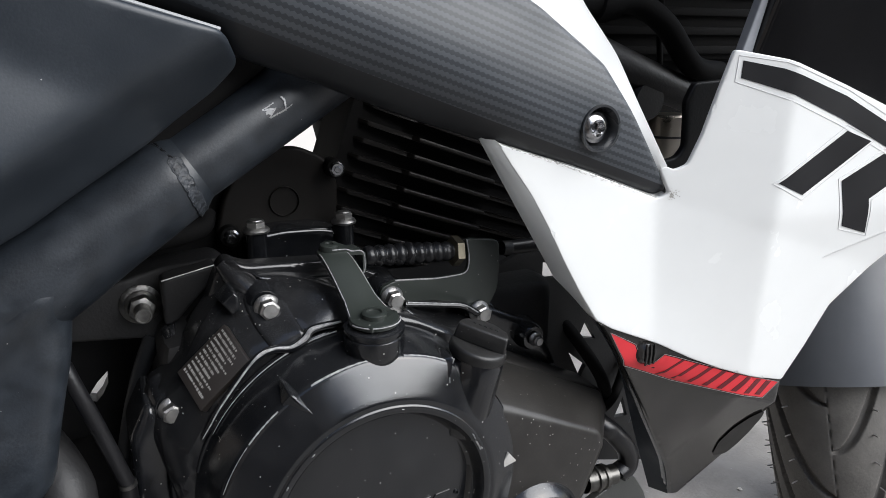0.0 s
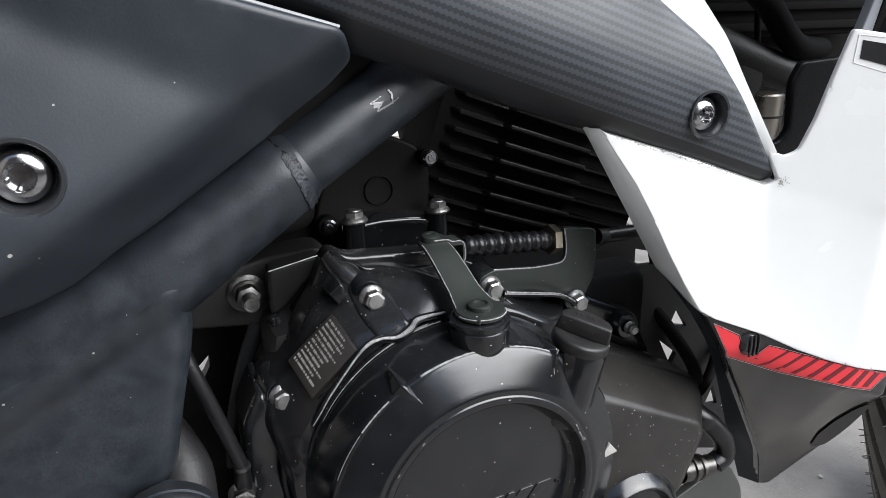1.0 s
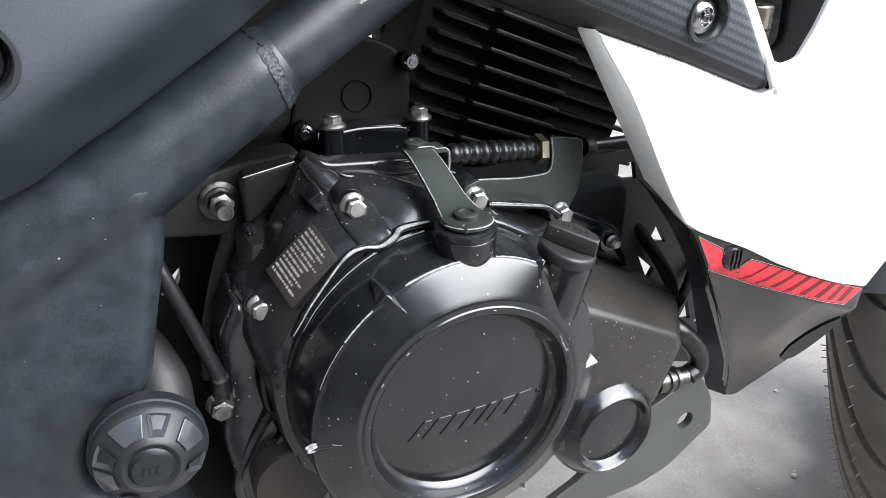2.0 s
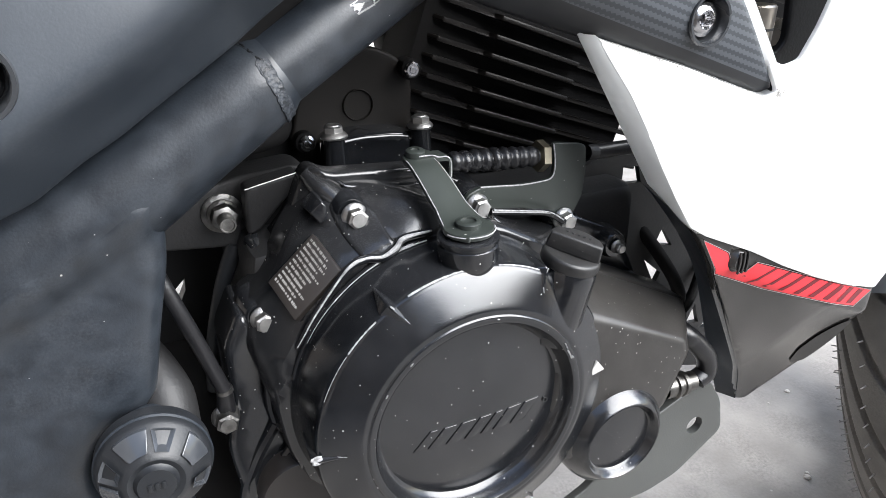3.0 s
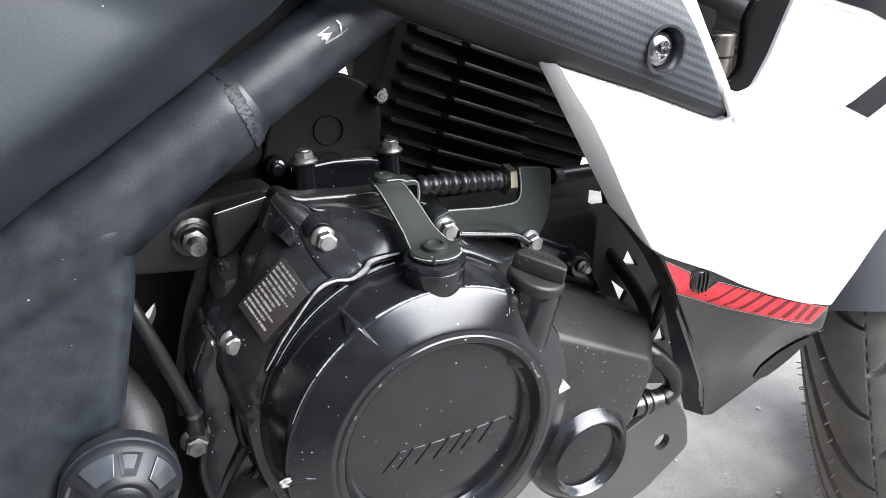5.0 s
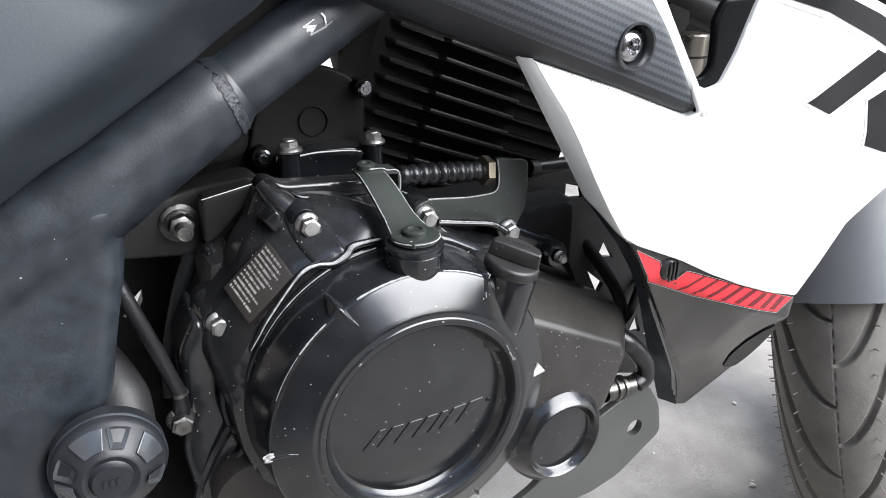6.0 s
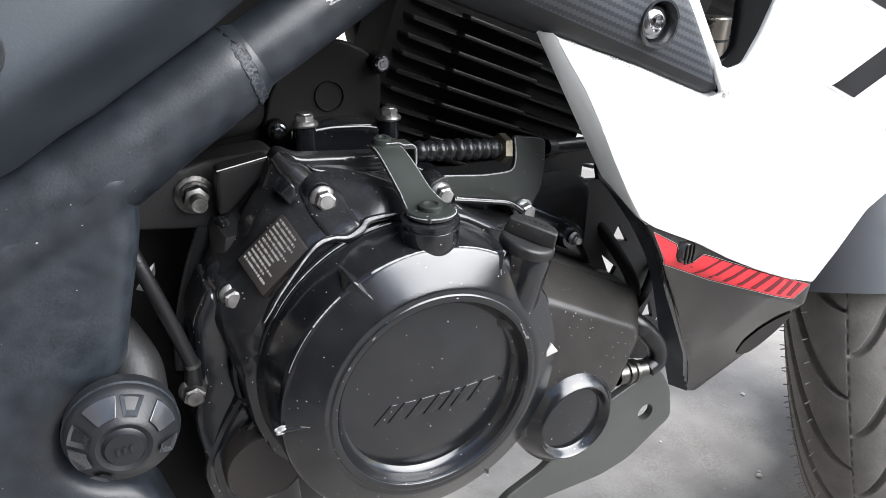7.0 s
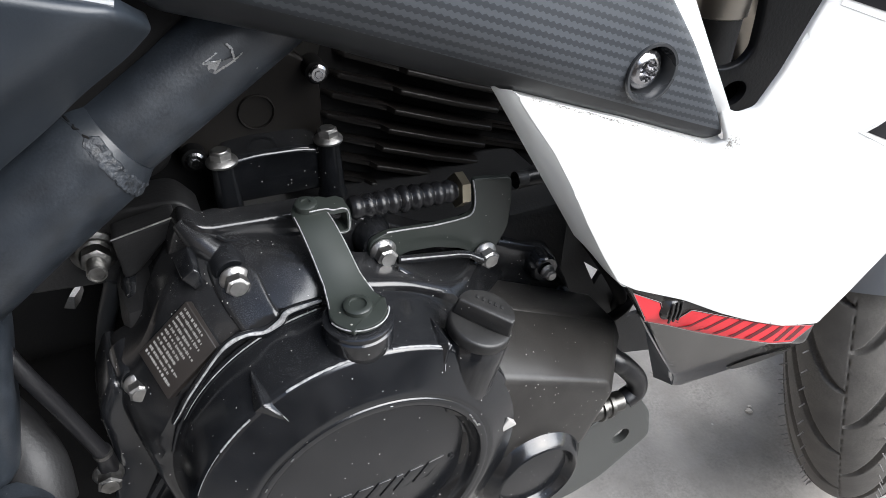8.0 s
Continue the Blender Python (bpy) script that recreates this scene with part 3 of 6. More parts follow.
# small round cover
bm = bmesh.new()
lathe(bm, [(0, 0.0562), (0.0120, 0.0560), (0.0200, 0.0552), (0.0212, 0.0562), (0.0219, 0.0590), (0.0232, 0.0602), (0.0246, 0.0596), (0.0262, 0.0574), (0.0306, 0.0525), (0.0318, 0.0485), (0.0326, 0.030), (0.033, 0.0)], (0.0860, 0.002, 0.3248), RIGHT, 72)
part("filter_cover", bm, M_ENGINE, bike, "round black oil filter cover with a raised rim")

# oil filler neck and cap
AX = Vector((0.22, -0.13, 0.967)).normalized()
NECK = Vector((0.20, -0.030, 0.97)).normalized()
top = Vector((0.0522, -0.0460, 0.4390))
bm = bmesh.new()
lathe(bm, [(0.0112, -0.044), (0.0120, -0.040), (0.0130, -0.030), (0.0134, -0.016), (0.0136, -0.007), (0.0128, -0.005), (0, -0.005)], top, NECK, 40)
part("filler_neck", bm, M_ENGINE, bike, "satin black oil filler neck")
bm = bmesh.new()
lathe(bm, [(0.0122, -0.0056), (0.0137, -0.0046), (0.0141, -0.0032), (0.0141, -0.0006), (0.0136, 0.0006), (0.0127, 0.0011), (0.0060, 0.0004), (0, 0.0004)], top, AX, 56)
gx = Vector((0.70, -0.68, -0.24))
gx = (gx - AX * gx.dot(AX)).normalized()
gy = AX.cross(gx)
gy = gy if gy.x > 0 else -gy
gm = Matrix(((gx.x, gy.x, AX.x, top.x), (gx.y, gy.y, AX.y, top.y), (gx.z, gy.z, AX.z, top.z), (0, 0, 0, 1)))
# the grip: a half disc whose flat wall stands across the cap
half = [(0.0135 * math.cos(radians(a)), -0.0020 + 0.0145 * math.sin(radians(a))) for a in range(0, 181, 10)]
lo, hi = [gm @ Vector((u, v, 0.0002)) for u, v in half], [gm @ Vector((u * 0.93, v * 0.93 + 0.0006, 0.0086)) for u, v in half]
hull(bm, lo, hi, 0.0012)
filler = part("filler_cap", bm, M_CAP_GREY, bike, "dusty black oil filler cap with a half-round finger grip", 40)
for k in range(5):
    bm = bmesh.new()
    c = gm @ Vector((-0.0056 + k * 0.0028, 0.0052, 0.0088))
    lo, hi = [[c + gx * du + gy * dv + AX * h for du, dv in ((-0.0007, -0.0012), (0.0007, -0.0012), (0.0007, 0.0012), (-0.0007, 0.0012))] for h in (-0.0006, 0.0002)]
    hull(bm, lo, hi, 0.0001)
    part("embossed_mark", bm, M_CAP_GREY, filler)
# cast web from the bracket bolt down to the neck
bm = bmesh.new()
tube(bm, [(0.030, -0.008, 0.448), (0.046, -0.012, 0.434), (0.060, -0.016, 0.420)], 0.0016, 8, 6)
tube(bm, [(0.032, -0.004, 0.4495), (0.053, -0.004, 0.4455), (0.066, -0.004, 0.4425), (0.076, -0.004, 0.4360)], 0.0018, 8, 6)
part("case_web", bm, M_CASE, cover)
for line, w in ((((0.031, -0.0096, 0.4482), (0.046, -0.0136, 0.4342), (0.059, -0.0172, 0.4212)), 0.00040), (((0.033, -0.0056, 0.4505), (0.053, -0.0056, 0.4465), (0.066, -0.0056, 0.4435), (0.075, -0.0054, 0.4375)), 0.00052), (((0.018, -0.0185, 0.4460), (0.030, -0.0190, 0.4370), (0.040, -0.0195, 0.4285)), 0.00036)):
    bm = bmesh.new()
    tube(bm, line, [w * (0.35 + 0.65 * abs(math.sin(k * 2.3 + w * 9000))) for k in range(len(line))], 6, 6)
    part("web_line", bm, M_WORNGLINT, cover, "pale line along the web")

# ---- upper crankcase, studs and side plate ----
bm = bmesh.new()
UP = [(-0.080, 0.400), (-0.076, 0.430), (-0.062, 0.452), (-0.0560, 0.470), (-0.0510, 0.479), (-0.042, 0.4745), (-0.033, 0.474), (0.006, 0.471), (0.030, 0.459), (0.056, 0.444), (0.096, 0.433), (0.120, 0.400)]
sheet(bm, rounded(UP, 0.005), lambda x, z: 0.016 + 0.04 * max(z - 0.45, 0) + 0.9 * max(-0.046 - x, 0), 0.010, 0.002, 0.005)
upper = part("upper_case", bm, M_CASE, bike, "satin black upper engine case")
bm = bmesh.new()
tube(bm, [(-0.040, 0.014, 0.4715), (-0.034, 0.012, 0.4685), (-0.012, 0.011, 0.4660), (0.004, 0.010, 0.4650)], 0.0009, 8, 6)
part("case_bead", bm, M_ENGINE, upper)
bm = bmesh.new()
tube(bm, [(-0.0520, 0.026, 0.4745), (-0.0460, 0.020, 0.4670), (-0.0385, 0.013, 0.4590), (-0.0300, 0.010, 0.4520)], [0.0040, 0.0066, 0.0078, 0.0050], 20, 6)
part("case_rib", bm, M_CASE, upper, "cast tunnel leading to the bolt")
bm = bmesh.new()
MOUNT = [(-0.128, 0.434), (-0.122, 0.456), (-0.100, 0.462), (-0.074, 0.468), (-0.050, 0.472), (-0.040, 0.460), (-0.066, 0.436), (-0.078, 0.428)]
sheet(bm, rounded(MOUNT, 0.005), lambda x, z: 0.058 - 0.35 * max(x + 0.08, 0), 0.02, 0.002, 0.006)
mount = part("engine_mount", bm, M_DARK, bike, "black engine mounting bracket")
# Thin bright line added as the highlight on the pocket's edge.
bm = bmesh.new()
tube(bm, [(-0.0800, 0.0345, 0.4672), (-0.0530, 0.0345, 0.4722)], 0.0004, 8, 0)
part("mount_edge", bm, M_STEEL, mount, "bright line painting the edge highlight of the pocket")
# Plate added where the bracket has a dark concave pocket.
bm = bmesh.new()
POCKET = [(-0.080, 0.467), (-0.053, 0.472), (-0.054, 0.464), (-0.063, 0.455), (-0.074, 0.442), (-0.080, 0.440)]
sheet(bm, rounded(POCKET, 0.003), lambda x, z: 0.035 + 0.25 * (0.470 - z), 0.01, 0.002, 0.004)
part("mount_pocket", bm, M_DARK, mount, "black triangular plate in place of a dark pocket")
bm = bmesh.new()
lathe(bm, [(0, 0.005), (0.0030, 0.005), (0.0044, 0.003), (0.0055, -0.010)], (-0.0775, 0.036, 0.4350), RIGHT, 20)
part("mount_lug", bm, M_ENGINE, mount)
bm = bmesh.new()
hull(bm, [(-0.0590, 0.016, 0.4630), (-0.0520, 0.016, 0.4690), (-0.0490, 0.016, 0.4660), (-0.0490, 0.016, 0.4580), (-0.0530, 0.016, 0.4550)], [(-0.0575, 0.002, 0.4630), (-0.0520, 0.000, 0.4680), (-0.0500, 0.000, 0.4660), (-0.0495, 0.000, 0.4590), (-0.0530, 0.001, 0.4565)], 0.0010)
part("case_lug", bm, M_ENGINE, upper, "small cast lug")
# axle stud with washer and nut
bm = bmesh.new()
lathe(bm, [(0, 0.0), (0.0102, 0.0), (0.0104, 0.0012), (0.0090, 0.0022), (0, 0.0022)], (-0.0895, 0.058, 0.449), RIGHT, 32)
part("washer", bm, M_DULL, mount, "dull steel washer")
bm = bmesh.new()
lathe(bm, [(0.0080, 0.002), (0.0080, 0.004), (0.0068, 0.005)], (-0.0895, 0.058, 0.449), RIGHT, 28)
hex_prism(bm, (-0.0895, 0.058, 0.449), RIGHT, 0.0067, 0.004, 0.0105, 12)
part("nut", bm, M_DULL, mount, "zinc-plated hexagon nut")
bm = bmesh.new()
prof = [(0.0043, 0.009)]
for i in range(6):
    prof += [(0.0043, 0.010 + i * 0.0014), (0.0038, 0.0107 + i * 0.0014)]
prof += [(0.0043, 0.0184), (0.0038, 0.0194), (0.0033, 0.0194), (0.0030, 0.0188), (0, 0.0188)]
lathe(bm, prof, (-0.0895, 0.058, 0.449), RIGHT, 24)
part("stud", bm, M_DULL, mount, "threaded stud end")

for x, y, z in ((-0.028, 0.058, 0.4800), (0.0240, 0.065, 0.4775)):
    bm = bmesh.new()
    lathe(bm, [(0.0076, -0.030), (0.0064, -0.026), (0.0056, -0.004), (0.0058, 0.0), (0, 0.0)], (x, y, z), (0, 0, 1), 24)
    boss = part("case_boss", bm, M_ENGINE, bike, "black cast bolt boss")
    flange_bolt(boss, (x, y, z), (0, 0, 1), 1.06, 20, material=M_STEEL, label="dull hexagon flange bolt", tall=0.78, wide=1.08)
bm = bmesh.new()
BAND = [(-0.030, 0.452), (-0.026, 0.476), (-0.010, 0.4775), (0.010, 0.4765), (0.022, 0.474), (0.024, 0.450)]
sheet(bm, rounded(BAND, 0.004), lambda x, z: 0.066, 0.02, 0.003, 0.005)
part("case_wall", bm, M_ENGINE, bike, "black cast case wall")
PLATE = [(-0.045, 0.470), (-0.040, 0.492), (-0.030, 0.510), (-0.014, 0.5200), (0.005, 0.5205), (0.021, 0.513), (0.028, 0.500), (0.028, 0.468)]
bm = bmesh.new()
sheet(bm, rounded(PLATE, 0.006), lambda x, z: 0.086, 0.004, 0.002, 0.006)
lathe(bm, [(0.0090, -0.002), (0.0090, 0.0012), (0.0086, 0.0016), (0.0082, 0.0012), (0.0082, 0.0)], (-0.005, 0.086, 0.489), RIGHT, 40)
plate = part("sprocket_plate", bm, M_PLATE, bike, "dark flat side plate with a round pressed mark")
for x, y, z in ((0.025, 0.078, 0.507), (-0.038, 0.079, 0.4730)):
    bm = bmesh.new()
    lathe(bm, [(0.0058, -0.012), (0.0058, 0.0), (0.0048, 0.0006), (0.0036, 0.0006)], (x, y, z), RIGHT, 20)
    part("screw_boss", bm, M_DEEPBLACK, plate)
    bm = bmesh.new()
    lathe(bm, [(0.0047, 0.0), (0.0046, 0.0016), (0.0034, 0.0026), (0.0016, 0.0026), (0.0011, 0.0012), (0, 0.0010)], (x, y, z), RIGHT, 16)
    hex_prism(bm, (x, y, z), RIGHT, 0.0021, 0.002, 0.0030, 10, 0.0003)
    part("screw", bm, M_SCREW, plate, "small bright cross-head screw", 25)

# ---- clutch lever, clevis, boot and cable bracket ----
VERT = Vector((0.0, -0.04, 1.0)).normalized()
PIV = Vector((0.0012, -0.0405, 0.4600))
bm = bmesh.new()
lathe(bm, [(0, -0.023), (0.0085, -0.0225), (0.0122, -0.0185), (0.0136, -0.012), (0.0136, -0.0062), (0.0128, -0.0056), (0.0128, -0.0046), (0.0138, -0.0040), (0.0138, -0.0026), (0.0126, -0.0020), (0, -0.002)], PIV, VERT, 40)
part("clutch_shaft_boss", bm, M_ENGINE, bike, "round black boss under the clutch lever")


def plate_strip(bm, line, widths, normals, thick):
    """A bent flat bar along a line of points."""
    top_r, bot_r = [], []
    for i, p in enumerate(line):
        p = Vector(p)
        t = (Vector(line[min(i + 1, len(line) - 1)]) - Vector(line[max(i - 1, 0)])).normalized()
        nn = Vector(normals[i]).normalized()
        s = t.cross(nn).normalized() * widths[i]
        top_r.append((bm.verts.new(p - s + nn * thick / 2), bm.verts.new(p + s + nn * thick / 2)))
        bot_r.append((bm.verts.new(p - s - nn * thick / 2), bm.verts.new(p + s - nn * thick / 2)))
    for i in range(len(line) - 1):
        a, b, c, d = top_r[i], top_r[i + 1], bot_r[i], bot_r[i + 1]
        bm.faces.new((a[0], a[1], b[1], b[0]))
        bm.faces.new((c[1], c[0], d[0], d[1]))
        bm.faces.new((a[1], c[1], d[1], b[1]))
        bm.faces.new((c[0], a[0], b[0], d[0]))
    bm.faces.new((top_r[0][1], top_r[0][0], bot_r[0][0], bot_r[0][1]))
    bm.faces.new((top_r[-1][0], top_r[-1][1], bot_r[-1][1], bot_r[-1][0]))
    return bm


bm = bmesh.new()
line = [(0.0045, -0.0455, 0.4602), (0.0012, -0.0405, 0.4602), (0.0004, -0.0330, 0.4618), (-0.0004, -0.0240, 0.4662), (-0.0012, -0.0150, 0.4714), (-0.0024, -0.0060, 0.4766), (-0.0034, 0.0000, 0.4792), (-0.0040, 0.0050, 0.4796)]
up = [(0, -0.04, 1)] * 2 + [(0, -0.35, 0.9), (0, -0.62, 0.78), (0, -0.62, 0.78), (0, -0.45, 0.9), (0, -0.15, 1), (0, -0.1, 1)]
fine_up = []
for i in range(36):
    f = i / 5
    a = min(int(f), 6)
    fine_up.append(Vector(up[a]).lerp(Vector(up[a + 1]), f - a))
plate_strip(bm, spline(line, 5), [0.0108 - 0.0030 * min(max(i - 5, 0) / 9, 1) - 0.0012 * max(i - 14, 0) / 21 for i in range(36)], fine_up, 0.0026)
lathe(bm, [(0.0112, -0.0012), (0.0112, 0.0012), (0, 0.0012)], PIV + Vector((0, 0, 0.0004)), VERT, 32)
lathe(bm, [(0.0062, -0.0012), (0.0062, 0.0012), (0, 0.0012)], (-0.0040, 0.0050, 0.4796), (0, -0.1, 1), 24)
bmesh.ops.remove_doubles(bm, verts=bm.verts, dist=1e-6)
bmesh.ops.bevel(bm, geom=[e for e in bm.edges if len(e.link_faces) == 2 and e.calc_face_angle() > 1.0], offset=0.0006, segments=2, affect="EDGES", profile=0.5)
LEVER_W = [0.0108 - 0.0030 * min(max(i - 5, 0) / 9, 1) - 0.0012 * max(i - 14, 0) / 21 for i in range(36)]
arm = part("clutch_lever", bm, M_OLIVE, bike, "grey-green painted steel clutch release lever", 30)
bm = bmesh.new()
lathe(bm, [(0.0056, 0.0), (0.0056, 0.0018), (0.0048, 0.0024), (0.0034, 0.0024), (0.0032, 0.0016), (0, 0.0016)], PIV + Vector((0, 0, 0.0017)), VERT, 24)
part("pivot", bm, M_OLIVE, arm)
fine_line = spline(line, 5)
# Pale lines paint in the light caught along the lever's worn edges.
for sign, first, last in ((-1, 8, 33), (1, 9, 30)):
    pts = []
    for i in range(first, last):
        t = (fine_line[i + 1] - fine_line[i - 1]).normalized()
        side_v = t.cross(fine_up[i].normalized()).normalized()
        pts.append(fine_line[i] + side_v * sign * (LEVER_W[i] - 0.0002) + fine_up[i].normalized() * 0.0011)
    bm = bmesh.new()
    tube(bm, pts, 0.00028, 6, 0)
    part("pale_edge", bm, M_WORNGLINT, arm, "pale line on the worn edge, painting in its highlight")
bm = bmesh.new()
tube(bm, [PIV + Vector((0.0118 * math.cos(radians(a)), 0.0118 * math.sin(radians(a)), 0.0006)) for a in range(-165, -5, 8)], 0.0003, 6, 0)
part("pale_edge", bm, M_WORNGLINT, arm, "pale line on the worn edge, painting in its highlight")
bm = bmesh.new()
lathe(bm, [(0.0046, 0.0), (0.0046, 0.0030), (0.0038, 0.0036), (0.0020, 0.0036), (0.0018, 0.0030), (0, 0.0030)], (-0.0040, 0.0050, 0.4808), (0, -0.1, 1), 20)
part("pin", bm, M_OLIVE, arm)
bm = bmesh.new()
tab = [(-0.0040, 0.0050, 0.4812), (0.0030, 0.0052, 0.4808), (0.0060, 0.0052, 0.4794), (0.0100, 0.0055, 0.4792), (0.0124, 0.0056, 0.4780), (0.0128, 0.0056, 0.4735), (0.0124, 0.0056, 0.4688), (0.0105, 0.0056, 0.4678), (0.0070, 0.0056, 0.4684)]
plate_strip(bm, tab, [0.0048] * 9, [(0, -0.1, 1), (0, -0.1, 1), (0.1, -0.1, 1), (0.3, -0.1, 1), (1, 0, 0.6), (1, 0, 0), (1, 0, -0.6), (0, 0, -1), (0, 0, -1)], 0.0018)
clevis = part("clevis", bm, M_OLIVE, bike, "bent steel clevis at the cable end", 30)
# The light on the clevis edge, painted as a pale line.
bm = bmesh.new()
tube(bm, [(x, y - 0.0047, z + (0.0008 if k < 4 else 0)) for k, (x, y, z) in enumerate(tab)], 0.00032, 6, 3)
part("pale_edge", bm, M_WORNGLINT, clevis, "pale line on the worn edge, painting in its highlight")

b0, b1 = Vector((0.0150, 0.0080, 0.4742)), Vector((0.0655, 0.0100, 0.4695))
ax = (b1 - b0).normalized()
ln = (b1 - b0).length
prof = [(0, 0), (0.0042, 0)]
for i in range(9):
    h = ln * i / 9
    big = 0.0063 - 0.0002 * abs(i - 4)
    prof += [(0.0044, h + ln / 9 * 0.04), (big - 0.0004, h + ln / 9 * 0.24), (big, h + ln / 9 * 0.5), (big - 0.0004, h + ln / 9 * 0.76), (0.0044, h + ln / 9 * 0.96)]
prof += [(0.0045, ln), (0, ln)]
bm = bmesh.new()
lathe(bm, prof, b0, ax, 28)
boot = part("cable_boot", bm, M_RUBBER, bike, "ribbed black rubber cable boot", 50)
bm = bmesh.new()
prof = [(0.0042, ln - 0.001)]
for i in range(5):
    prof += [(0.0042, ln + 0.0014 * i), (0.0036, ln + 0.0007 + 0.0014 * i)]
lathe(bm, prof + [(0.003, ln + 0.0085)], b0, ax, 20)
part("adjuster", bm, M_DULL, boot, "threaded cable adjuster")
bm = bmesh.new()
hex_prism(bm, b0 + ax * (ln + 0.0010), ax, 0.0084, 0.0, 0.0050, 15)
part("lock_nut", bm, mat("yellow_zinc", (0.28, 0.25, 0.19), 0.36, metal=1.0, vary=0.3), boot, "dull zinc lock nut")
bm = bmesh.new()
lathe(bm, [(0.0042, 0), (0.0042, 0.006), (0.0036, 0.007), (0.0036, 0.012), (0, 0.012)], b0 + ax * (ln + 0.034), ax, 18)
part("adjuster_end", bm, M_DARK, boot)
bm = bmesh.new()
tube(bm, [b0 + ax * (ln + 0.040), (0.130, 0.010, 0.466), (0.165, 0.014, 0.464), (0.19, 0.05, 0.466), (0.20, 0.11, 0.475)], 0.0042, 12, 8)
part("cable", bm, M_RUBBER, bike, "black sheathed clutch cable")
bm = bmesh.new()
BR = [(0.0720, 0.4775), (0.0925, 0.4740), (0.0935, 0.4610), (0.0925, 0.4460), (0.0880, 0.4375), (0.0830, 0.4310), (0.0770, 0.4305), (0.0725, 0.4365), (0.0680, 0.4400), (0.0540, 0.4450), (0.0400, 0.4465), (0.0300, 0.4430), (0.0210, 0.4470), (0.0220, 0.4570), (0.0300, 0.4600), (0.0540, 0.4575), (0.0690, 0.4575), (0.0730, 0.4595), (0.0738, 0.4640)]
sheet(bm, rounded(BR, 0.003), lambda x, z: 0.0035, 0.0022, 0.0006, 0.006)
brk = part("cable_bracket", bm, M_OLIVE, bike, "grey-green steel clutch cable bracket")
# Bright line painting the light that the bracket's edge catches.
bm = bmesh.new()
tube(bm, [(0.0300, 0.0034, 0.4602), (0.0400, 0.0034, 0.4592), (0.0540, 0.0034, 0.4577), (0.0680, 0.0034, 0.4577), (0.0722, 0.0034, 0.4590), (0.0736, 0.0034, 0.4625), (0.0736, 0.0034, 0.4690), (0.0722, 0.0034, 0.4770)], 0.0004, 6, 5)
part("pale_edge", bm, M_WORNGLINT, brk, "bright line painting the light on the bracket edge")

# ---- finned cylinder ----
FD, FA = Vector((0.940, 0, -0.342)), Vector((0.342, 0, 0.940))
core = bmesh.new()
cm = Matrix(((FD.x, 0, FA.x, 0.040), (0, 1, 0, 0.10), (FD.z, 0, FA.z, 0.440), (0, 0, 0, 1)))
bmesh.ops.create_cube(core, size=1, matrix=cm @ pose(0.047, 0.0115, 0.065) @ Matrix.Diagonal((0.164, 0.046, 0.25, 1)))
cyl = part("cylinder", core, M_DEEPBLACK, bike, "black air-cooled cylinder with cooling fins")
for i in range(10):
    base = Vector((0.020, 0, 0.4733)) + FA * ((i - 2) * 0.0108)
    bm = bmesh.new()
    far = 0.152 if i < 3 else 0.190
    outl = [(0.0, 0.090), (0.006, 0.083), (0.036, 0.081), (0.038, 0.075), (0.070, 0.074), (0.100, 0.075), (0.104, 0.084), (far - 0.020, 0.085), (far, 0.092), (far, 0.130), (0.0, 0.130)]
    w = 0.0014
    va = [bm.verts.new((u, v, -w)) for u, v in outl]
    vb = [bm.verts.new((u, v, w)) for u, v in outl]
    fs = [bm.faces.new(va), bm.faces.new(vb[::-1])] + [bm.faces.new((va[k], va[(k + 1) % 11], vb[(k + 1) % 11], vb[k])) for k in range(11)]
    bmesh.ops.bevel(bm, geom=list({e for f in fs for e in f.edges}), offset=0.0010, segments=3, affect="EDGES", profile=0.5)
    bmesh.ops.transform(bm, matrix=Matrix(((FD.x, 0, FA.x, base.x), (0, 1, 0, 0), (FD.z, 0, FA.z, base.z), (0, 0, 0, 1))), verts=bm.verts)
    part("cooling_fin", bm, M_FIN, cyl)

bm = bmesh.new()
hull(bm, [(x, 0.320, z) for x, z in ((0.066, 0.570), (0.160, 0.570), (0.160, 0.440), (0.096, 0.440))], [(x, 0.280, z) for x, z in ((0.066, 0.570), (0.160, 0.570), (0.160, 0.440), (0.096, 0.440))], 0.006)
part("inlet_body", bm, M_DEEPBLACK, bike, "dull black inlet body behind the cylinder")

# ---- frame: main tube, pivot plate ----
bm = bmesh.new()
tube(bm, [(0.0983, 0.035, 0.6240), (0.0283, 0.018, 0.5825), (-0.0317, 0.010, 0.5465), (-0.0817, 0.006, 0.5165), (-0.0917, 0.006, 0.5105)], 0.0165, 40, 6)
frame_tube = part("frame_tube", bm, M_FRAME, bike, "matte black round steel frame tube with chipped paint")
bm = bmesh.new()
tube(bm, [(-0.0640, 0.006, 0.5271), (-0.0725, 0.006, 0.5219), (-0.102, 0.006, 0.5035), (-0.14, 0.006, 0.480), (-0.20, 0.008, 0.452), (-0.28, 0.01, 0.42)], [0.0160, 0.0194, 0.0210, 0.0233, 0.027, 0.03], 48, 6)
part("tube_sleeve", bm, M_FRAME, frame_tube)
bm = bmesh.new()
d31 = Vector((0.857, 0, 0.515))
